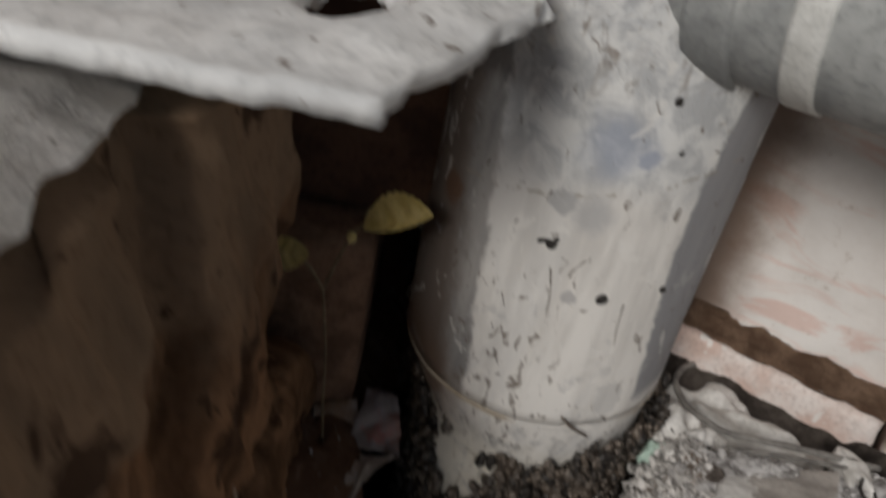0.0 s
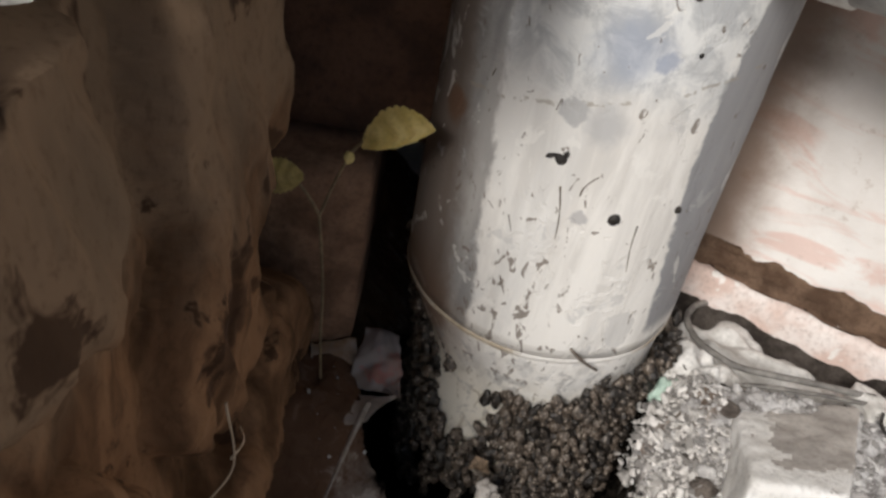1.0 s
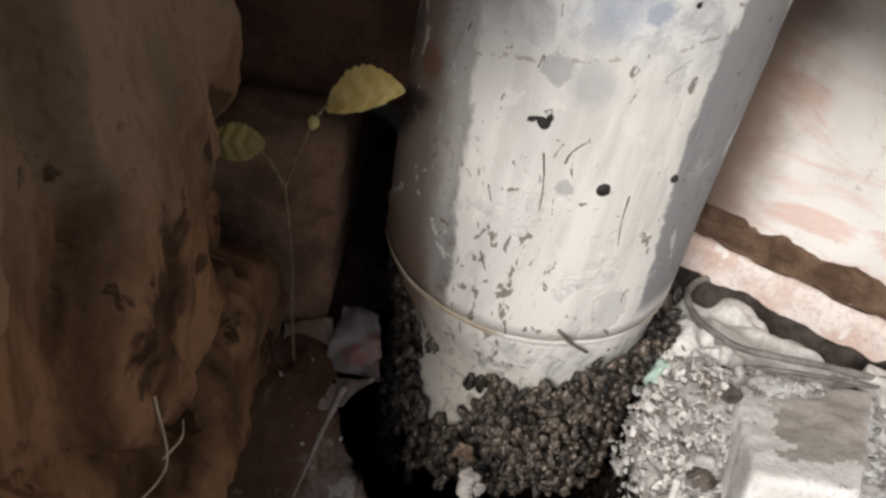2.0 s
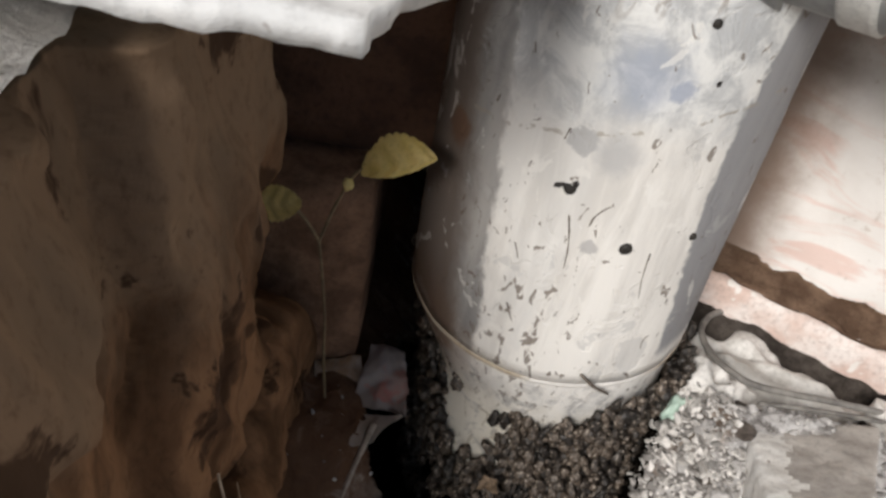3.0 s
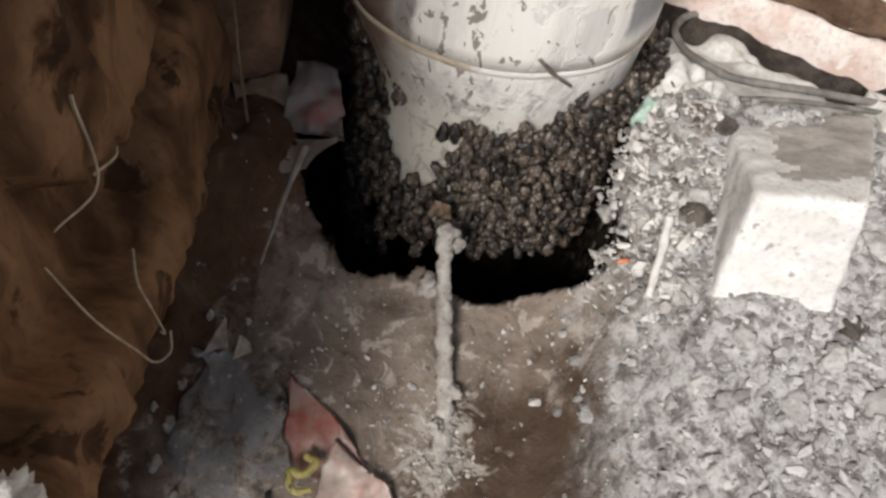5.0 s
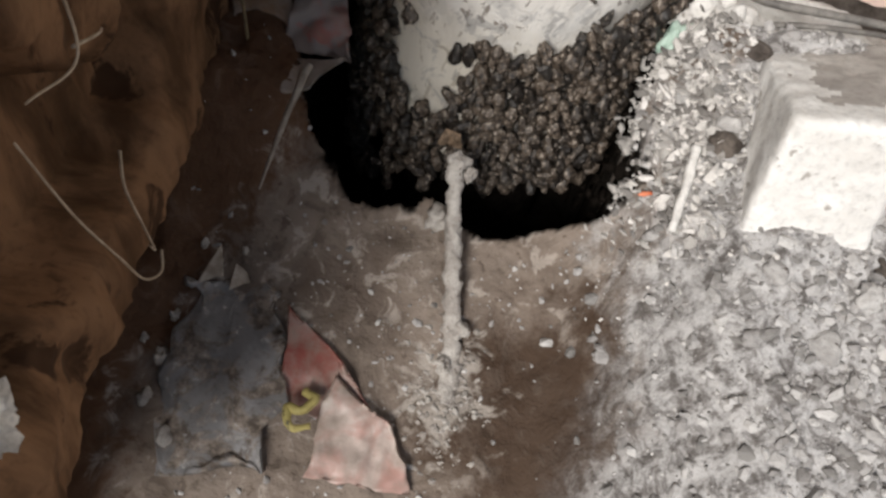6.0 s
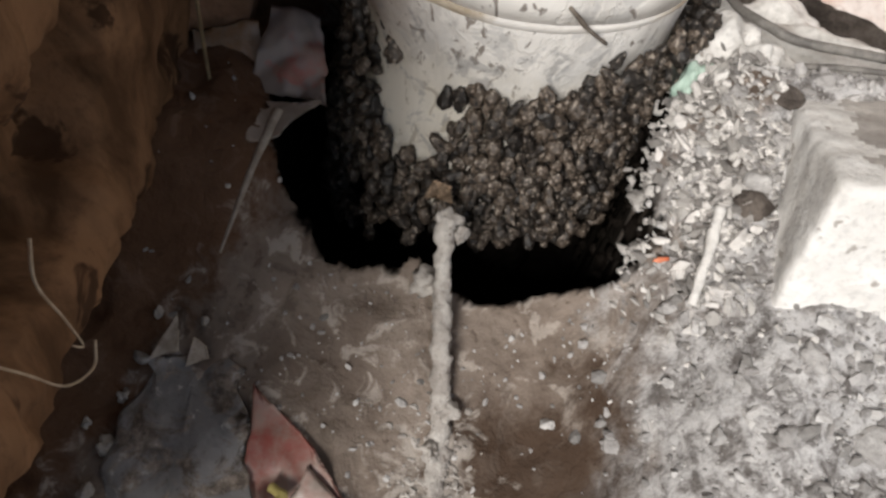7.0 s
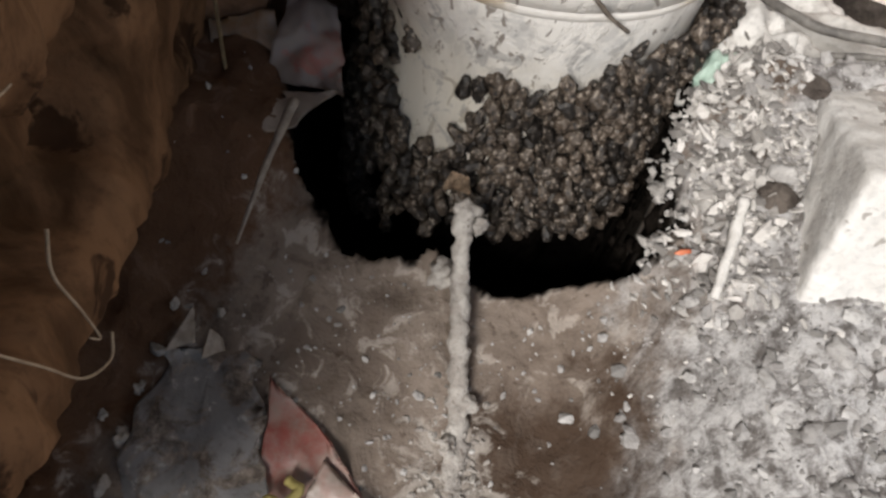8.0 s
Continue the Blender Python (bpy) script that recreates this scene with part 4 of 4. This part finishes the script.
# ---- wadded bag and cable by the wall ----
def build_bag():
    bm = lump((0.226, 0.350, 0.143), (0.050, 0.022, 0.020), (0, 2, -28), 2, 0.30, 5, None, 2.4)
    for v in bm.verts:
        v.co += Vector((0.3, 0.3, 1)) * (0.0035 * abs(fract(*v.co, 42)) + 0.0012 * fract(*v.co, 130))
    thing("plastic_bag", bm, BAG, "wadded dusty white plastic bag against the wall", "bag")
    bm = lump((0.188, 0.331, 0.146), (0.022, 0.021, 0.022), (0, 0, 20), 7, 0.4, 5, None, 2.6)
    for v in bm.verts:
        v.co.z += 0.003 * fract(*v.co, 90)
    thing("mortar_lump", bm, CEMENT, "pale crumbling mortar lump beside the pipe", "mortar")
    for pts, r, lab in (
        (((0.238, 0.388, 0.1590), (0.226, 0.391, 0.1620), (0.2125, 0.3915, 0.1640), (0.198, 0.384, 0.1660), (0.189, 0.372, 0.1680), (0.1855, 0.360, 0.1700), (0.186, 0.345, 0.1730), (0.1905, 0.333, 0.1760), (0.201, 0.3235, 0.1770), (0.220, 0.3195, 0.1780), (0.241, 0.3192, 0.1770), (0.285, 0.316, 0.1750)), 0.0018, "grey cable looped over the bag"),
        (((0.204, 0.3160, 0.1720), (0.220, 0.3140, 0.1750), (0.247, 0.3125, 0.1760), (0.28, 0.311, 0.1750)), 0.0012, "grey cable lying along the bag")):
        thing("cable", tube(pts, r, r, 10, 8, 0.15), WIRE, lab, "cable", "cables by the wall")


build_bag()


# ---- seedling ----
def leaf_mesh(base, tip, width, up, fold=0.25, lower=1.0):
    bm = bmesh.new()
    b, t = Vector(base), Vector(tip)
    d, up = t - b, Vector(up).normalized()
    side = d.cross(up).normalized()

    def f(u, v):
        w = width * (math.sin(math.pi * min(1, u * 0.97 + 0.03)) ** 0.75) * (1 + 0.05 * math.sin(u * 60))
        s = v * 2 - 1
        w *= lower if s > 0 else 1
        return b + d * u + side * w * s + up * (fold * w * abs(s) - 0.10 * d.length * u * u + 0.0006 * math.sin(u * 26 + abs(s) * 5))

    grid_face(bm, f, 28, 10)
    bmesh.ops.solidify(bm, geom=bm.faces[:], thickness=0.0004)
    return bm


def build_seedling():
    plant = root("seedling", (-0.005, 0.316, 0.12), "spindly seedling with two yellow leaves", "plant")
    part("stem", tube([(-0.002, 0.318, 0.110), (-0.006, 0.317, 0.160), (-0.007, 0.316, 0.189), (-0.010, 0.316, 0.217), (-0.012, 0.316, 0.233)], 0.0007, 0.0007, 8, 8, 0.2), STEM, plant)
    part("stalk", tube([(-0.012, 0.316, 0.233), (-0.007, 0.316, 0.251), (-0.001, 0.315, 0.268), (0.003, 0.313, 0.275)], 0.0007, 0.0007, 8, 8, 0.2), STEM, plant)
    part("stalk", tube([(-0.012, 0.316, 0.233), (-0.018, 0.316, 0.243), (-0.025, 0.317, 0.250), (-0.030, 0.317, 0.253)], 0.0008, 0.0006, 8, 8, 0.2), STEM, plant)
    part("leaf", leaf_mesh((0.003, 0.312, 0.273), (0.030, 0.301, 0.293), 0.0125, (-0.35, -0.75, 0.6), 0.2, 0.32), LEAF, plant, "yellow serrated leaf")
    part("leaf", leaf_mesh((-0.020, 0.314, 0.253), (-0.040, 0.305, 0.256), 0.0075, (0.05, -0.75, 0.6), 0.2, 1.0), LEAF, plant, "smaller yellow leaf")
    part("bud", lump((-0.002, 0.314, 0.266), (0.0022, 0.002, 0.003), seed=4), LEAF, plant)


build_seedling()


# ---- stick, wrappers and small litter ----
def lay(x, y, up=0.0):
    return Vector((x, y, ground_height(x, y) + up))


def build_litter():
    pts = [(0.084, 0.275, 0.119), (0.0845, 0.266, 0.110), (0.0855, 0.255, 0.100), (0.087, 0.240, 0.090), lay(0.089, 0.222, 0.001), lay(0.0890, 0.208, -0.0015), lay(0.0885, 0.196, -0.003)]
    stick = thing("stick", tube(pts, 0.0030, 0.0042, 24, 14, 0.3), STICK, "mortar-caked stick leaning over the hole's rim", "stick")
    for v in stick.data.vertices:
        v.co += Vector((1, 0.3, 0.6)) * 0.0015 * fract(*v.co, 190, 4)
    for at, size, seed in (((0.085, 0.2745, 0.118), (0.0042, 0.004, 0.0034), 3), ((0.090, 0.272, 0.113), (0.0026, 0.003, 0.003), 6), ((0.080, 0.264, 0.094), (0.005, 0.005, 0.005), 9),
                           ((0.0915, 0.221, 0.0765), (0.003, 0.0035, 0.002), 12), ((0.0860, 0.209, 0.070), (0.0028, 0.004, 0.0016), 15)):
        bm = lump(at, size, seed=seed, rough=0.45, cuts=3)
        for v in bm.verts:
            v.co += Vector((1, 0.3, 0.6)) * 0.0013 * fract(*v.co, 200, 4)
        part("mortar_clot", bm, STICK, stick)

    red = thing("wrapper", sheet_of([lay(0.020, 0.190, 0.003), lay(0.072, 0.176, 0.003), lay(0.046, 0.208, 0.004), lay(0.024, 0.228, 0.003)], 26, 20, 0.0025, 60, 0.0008), RED_FOIL, "faded dusty red wrapper on the floor", "wrapper")
    thing("wrapper", sheet_of([lay(-0.026, 0.160, 0.002), lay(0.022, 0.166, 0.002), lay(0.021, 0.234, 0.002), lay(-0.016, 0.238, 0.002)], 60, 66, 0.0020, 60, 0.0008, 3, 0.012), GREY_FOIL, "crumpled dusty grey wrapper on the floor", "wrapper")
    part("torn_panel", sheet_of([lay(0.034, 0.163, 0.004), lay(0.078, 0.160, 0.004), lay(0.068, 0.185, 0.004), lay(0.043, 0.204, 0.005)], 24, 22, 0.003, 70, 0.0008, 6), paper("pale_pink_wrapper", (0.42, 0.25, 0.215), (0.50, 0.41, 0.37), 0.4, 0.6), red, "pale pink torn panel")
    a = lay(0.031, 0.186, 0.009)
    bm = tube([a + Vector(q) for q in ((0.002, 0.007, 0), (0.006, 0.003, 0.002), (0.001, -0.002, 0.002), (-0.004, 0.0, 0.001), (-0.002, -0.008, 0.001), (0.005, -0.007, 0))], 0.0019, 0.0014, 8, 8, 0.4)
    thing("plastic_strip", bm, YELLOW, "curled yellow plastic strip on the wrapper", "litter")

    thing("pouch", sheet_of([(0.010, 0.318, 0.128), (0.040, 0.313, 0.126), (0.034, 0.344, 0.146), (0.014, 0.346, 0.148)], 30, 28, 0.007, 48, 0.001, 9), POUCH, "torn grey and pink pouch on the hole's rim", "pouch")
    thing("pouch", sheet_of([(-0.014, 0.300, 0.118), (0.014, 0.303, 0.124), (0.012, 0.340, 0.142), (-0.012, 0.338, 0.136)], 30, 28, 0.007, 45, 0.001, 14), BROWN_POUCH, "dirty brown pouch on the hole's rim", "pouch")
    thing("pouch", sheet_of([(-0.006, 0.290, 0.122), (0.024, 0.300, 0.127), (0.038, 0.316, 0.130), (0.006, 0.312, 0.130)], 22, 12, 0.0025, 80, 0.001, 21), paper("dull_plastic_strip", (0.27, 0.22, 0.19), (0.40, 0.34, 0.30), 0.4, 0.6), "torn translucent strip on the hole's rim", "pouch")
    thing("straw", tube([(0.022, 0.303, 0.134), (0.015, 0.280, 0.124), (0.008, 0.258, 0.108)], 0.0020, 0.0005, 8, 8, 0.3), STRAW, "thin pale straw at the hole's rim", "straw")
    thing("straw", tube([lay(0.169, 0.262, 0.006), lay(0.166, 0.25, 0.006), lay(0.162, 0.236, 0.004)], 0.0022, 0.0017, 8, 8, 0.4), CEMENT, "pale flattened straw on the rubble", "straw")
    thing("plastic_chip", lump(lay(0.155, 0.254, 0.008), (0.0032, 0.0010, 0.0010), (0, 0, 15), 2), ORANGE, "orange plastic chip at the hole's rim", "litter")
    thing("plastic_chip", lump((0.1690, 0.3190, 0.1560), (0.0060, 0.005, 0.0085), (0, 25, 20), 5, 0.35, 3), GREEN, "pale mint plastic scrap beside the mortar", "litter")
    scrap = thing("plastic_scrap", lump((0.270, 0.312, 0.172), (0.008, 0.016, 0.006), (0, 0, 10), 4, 0.4, 4), BAG, "pale plastic scrap lying on the block", "litter")
    part("hook", tube([(0.270, 0.304, 0.178), (0.266, 0.296, 0.178), (0.269, 0.290, 0.176), (0.274, 0.293, 0.175), (0.275, 0.300, 0.176)], 0.0009, 0.0009, 8, 6), NEAR_BLACK, scrap, "dark bent hook")
    thing("fluff_tuft", lump((-0.014, 0.094, 0.236), (0.007, 0.009, 0.008), (0, 0, 0), 5, 0.35, 4, None, 5), TUFT, "white fluffy tuft caught on the wood", "tuft")

    x = -0.0185
    for pts in (
        ((x, 0.193, 0.192), (x + 0.002, 0.186, 0.186), (x + 0.003, 0.191, 0.165), (x + 0.005, 0.192, 0.152), (x + 0.006, 0.185, 0.163)),
        ((x + 0.004, 0.201, 0.140), (x + 0.005, 0.194, 0.138), (x + 0.005, 0.179, 0.155), (x + 0.004, 0.168, 0.179), (x + 0.003, 0.152, 0.215), (x, 0.144, 0.244)),
        ((x, 0.176, 0.262), (x + 0.004, 0.170, 0.243), (x, 0.152, 0.246)),
        ((x + 0.003, 0.171, 0.244), (x + 0.004, 0.183, 0.238), (x, 0.197, 0.228))):
        thing("root_fibre", tube(pts, 0.00045, 0.00025, 10, 6, 0.2), FIBRE, "pale dry root fibre curling off the wood", "fibre", "fibres on the post")


build_litter()


# ---- rubble ----
def scatter(name, material, count, pick, size, label, flat, seed, over=0.001):
    rng = random.Random(seed)
    verts, faces = [], []
    base = bmesh.new()
    bmesh.ops.create_icosphere(base, subdivisions=1, radius=1)
    base.verts.index_update()
    bv, bf = [v.co.copy() for v in base.verts], [[v.index for v in f.verts] for f in base.faces]
    base.free()
    made = 0
    while made < count:
        x, y = pick(rng)
        d, away = hole_depth(x, y)
        if name in ("mortar_crumbs", "mortar_gravel") and math.hypot(x - 0.114, y - 0.190) < 0.036 and rng.random() < 0.85:
            continue
        if x < 0.035 and y > 0.235 and rng.random() < 0.8:
            continue
        if away < over or (Vector((x, y, 0)) - WALL_O).dot(WALL_N) < 0.012:
            continue
        s = size(rng)
        z = ground_height(x, y) + s * 0.15 * flat
        turn = Euler((rng.gauss(0, 0.3), rng.gauss(0, 0.3), rng.uniform(0, 6.3))).to_matrix()
        k, q = len(verts), rng.random() * 60
        sx, sy, sz = rng.uniform(0.8, 1.5) * (1.15 if flat < 0.8 else 1), rng.uniform(0.5, 1.0), rng.uniform(0.5, 0.9) * flat
        for c in bv:
            w = c * (1 + 0.75 * noise.noise(c * 1.5 + Vector((q, q, 0))))
            verts.append(Vector((x, y, z)) + turn @ Vector((w.x * s * sx, w.y * s * sy, w.z * s * sz)))
        faces.extend([i + k for i in f] for f in bf)
        made += 1
    me = bpy.data.meshes.new(name)
    me.from_pydata(verts, [], faces)
    me.materials.append(material)
    ob = new(name, me)
    return tagged(ob, label, "rubble", kind="stuff")


scatter("mortar_crumbs", RUBBLE, 1700, lambda r: (r.uniform(-0.02, 0.32), r.uniform(0.10, 0.34)), lambda r: 0.0004 + 0.0014 * r.random() ** 3, "fine grey mortar crumbs strewn over the floor", 1.0, 1)
scatter("dust_grains", STICK, 260, lambda r: (r.gauss(0.088, 0.007), r.gauss(0.200, 0.014)), lambda r: 0.0004 + 0.0015 * r.random() ** 2, "pale mortar grains fallen at the stick's foot", 0.9, 5)
scatter("mortar_gravel", RUBBLE, 3800, lambda r: (r.gauss(0.222, 0.042), r.uniform(0.11, 0.33)), lambda r: 0.0006 + 0.0026 * r.random() ** 4, "broken mortar gravel heaped by the wall", 0.9, 2)
scatter("lime_crumbs", FLAKE, 1300, lambda r: (r.gauss(0.171, 0.013), r.gauss(0.285, 0.026)), lambda r: 0.0007 + 0.0016 * r.random() ** 2, "fine pale lime crumbs beside the hole", 0.7, 3, -0.003)


def flake_heap():
    """The larger flakes of the heap, each one by itself."""
    rng = random.Random(23)
    heap = root("flake_heap", lay(0.171, 0.285), "heap of pale broken lime flakes beside the hole", "rubble")
    shapes = []
    for k in range(10):
        bm = bmesh.new()
        bmesh.ops.create_icosphere(bm, subdivisions=1, radius=1)
        sx, sy, sz = rng.uniform(1.0, 1.6), rng.uniform(0.6, 1.0), rng.uniform(0.22, 0.5)
        for v in bm.verts:
            w = v.co * (1 + 0.8 * noise.noise(v.co * 1.5 + Vector((k * 5.3, k * 2.1, 0))))
            v.co = Vector((w.x * sx, w.y * sy, w.z * sz)) * 0.003
        shapes.append(mesh_of(bm, "flake", FLAKE, False))
    made = 0
    while made < 240:
        x, y = rng.gauss(0.171, 0.011), rng.gauss(0.283, 0.024)
        if hole_depth(x, y)[1] < -0.002 or (Vector((x, y, 0)) - WALL_O).dot(WALL_N) < 0.014 or (x > 0.176 and y < 0.31):
            continue
        ob = new("flake", shapes[made % 10])
        ob.parent = heap
        ob.matrix_parent_inverse = Matrix.Translation(-heap.location)
        size = 0.45 + 0.75 * rng.random() ** 2
        ob.matrix_basis = Matrix.Translation(lay(x, y, 0.001 + 0.005 * rng.random())) @ Euler((rng.gauss(0, 0.5), rng.gauss(0, 0.5), rng.uniform(0, 6.3))).to_matrix().to_4x4() @ Matrix.Scale(size, 4)
        made += 1


def stones():
    rng = random.Random(11)
    for x, y, s in ((0.145, 0.206, 0.0055), (0.172, 0.207, 0.0050), (0.190, 0.211, 0.0075), (0.225, 0.205, 0.008), (0.208, 0.190, 0.010), (0.240, 0.190, 0.009), (0.182, 0.190, 0.006), (0.260, 0.215, 0.011),
                    (0.128, 0.220, 0.004), (0.075, 0.225, 0.003), (0.250, 0.250, 0.010), (0.275, 0.270, 0.012), (0.158, 0.240, 0.005), (0.176, 0.300, 0.007), (0.168, 0.285, 0.006), (0.180, 0.268, 0.008), (0.190, 0.282, 0.006)):
        s *= 0.62
        bm = lump(lay(x, y, s * 0.2), (s * 1.2, s * 0.85, s * 0.6), (rng.uniform(-25, 25), rng.uniform(-25, 25), rng.uniform(0, 180)), x * 300, 0.32, 3, None, 1.6)
        thing("stone", bm, STONE, "pale broken mortar stone in the rubble", "stone", "stones in the rubble")


def clods():
    # dark lumps stand in for shaded gaps among the mortar
    for x, y, s in ((0.201, 0.321, 0.007), (0.193, 0.297, 0.006), (0.180, 0.262, 0.0065), (0.176, 0.276, 0.004), (0.236, 0.219, 0.006)):
        bm = lump(lay(x, y, -s * 0.15), (s * 0.9, s * 0.8, s * 0.55), (0, 0, x * 900), y * 200, 0.45, 3, None, 1.6)
        thing("gap_lump", bm, SOIL_SHADE, "dark brown lump painting a shaded gap between the mortar pieces", "clod", "earth clods in the rubble")


def pit_wall_clods():
    """Lumpy earth on the broken side of the pit below the flakes, coloured near black as shade."""
    rng = random.Random(8)
    bm = bmesh.new()
    for _ in range(150):
        a = rng.uniform(-50, 25)
        r = rim_at(a) - 0.0005
        x, y = HOLE_AT[0] + r * math.cos(math.radians(a)), HOLE_AT[1] + r * math.sin(math.radians(a))
        z = rng.uniform(0.02, ground_height(x, y) - 0.012)
        w = rng.uniform(0.003, 0.006)
        lump((x, y, z), (w, w * rng.uniform(0.6, 1), w * rng.uniform(0.5, 0.9)), (0, 0, rng.uniform(0, 180)), rng.random() * 50, 0.4, 2, bm)
    thing("pit_clods", bm, PIT_SHADE, "crumbly earth in the hole's side, its shade painted near black", "earth", kind="stuff")


def corner_debris():
    for x, y, w in ((-0.020, 0.222, 0.004), (-0.022, 0.205, 0.006), (-0.026, 0.190, 0.005), (-0.012, 0.248, 0.0035), (0.004, 0.246, 0.003), (-0.016, 0.176, 0.006), (-0.030, 0.212, 0.003)):
        bm = lump(lay(x, y, w * 0.05), (w * 0.8, w * 0.55, w * 0.35), (x * 400, y * 300, x * 2000), x * 500, 0.5, 3, None, 1.5)
        thing("stone", bm, STICK, "pale broken mortar stone by the wooden post", "stone", "stones in the rubble")


def lime_crusts():
    """Crumbly layered lime standing at the hole's edge."""
    for at, size, turn, seed in (((0.168, 0.284, 0.126), (0.012, 0.020, 0.010), 25, 3), ((0.161, 0.262, 0.116), (0.009, 0.012, 0.007), 60, 9), ((0.176, 0.302, 0.130), (0.010, 0.012, 0.008), 10, 17)):
        bm = lump(at, size, (0, 12, turn), seed, 0.35, 5, None, 2.0)
        for v in bm.verts:
            q = v.co.copy()
            layer = abs(math.fmod(abs(q.z + 0.003 * n3(q.x, q.y, seed, 70)) * 330, 1.0) - 0.5)
            out = (q - Vector(at)).normalized()
            v.co += Vector((out.x, out.y, 0)) * (0.0022 * (layer - 0.25) * 2) + out * 0.0024 * fract(q.x, q.y, q.z * 2.2, 170, 4)
        thing("lime_crust", bm, LIME, "crumbly layered pale lime crust at the hole's rim", "mortar", "lime crusts by the hole")


def scraps():
    for pts, seed in (((lay(-0.014, 0.232, 0.003), lay(-0.003, 0.235, 0.003), lay(-0.004, 0.240, 0.004), lay(-0.0055, 0.246, 0.006)), 2), ((lay(-0.001, 0.230, 0.003), lay(0.008, 0.233, 0.003), lay(0.006, 0.237, 0.004), lay(0.001, 0.239, 0.005)), 6)):
        thing("paper_scrap", sheet_of(pts, 10, 10, 0.0012, 120, 0.0006, seed, 0.001), SCRAP, "small torn buff paper scrap on the floor", "scrap", "torn scraps by the post")
    thing("dry_leaf_scrap", sheet_of([(0.077, 0.2900, 0.110), (0.089, 0.2890, 0.109), (0.087, 0.2935, 0.114), (0.079, 0.2945, 0.115)], 18, 18, 0.005, 190, 0.0006, 8, 0.004), LEAF_DRY, "dry tan leaf scrap against the pipe's foot", "scrap")


lime_crusts()
flake_heap()
scraps()
stones()
clods()
pit_wall_clods()
corner_debris()
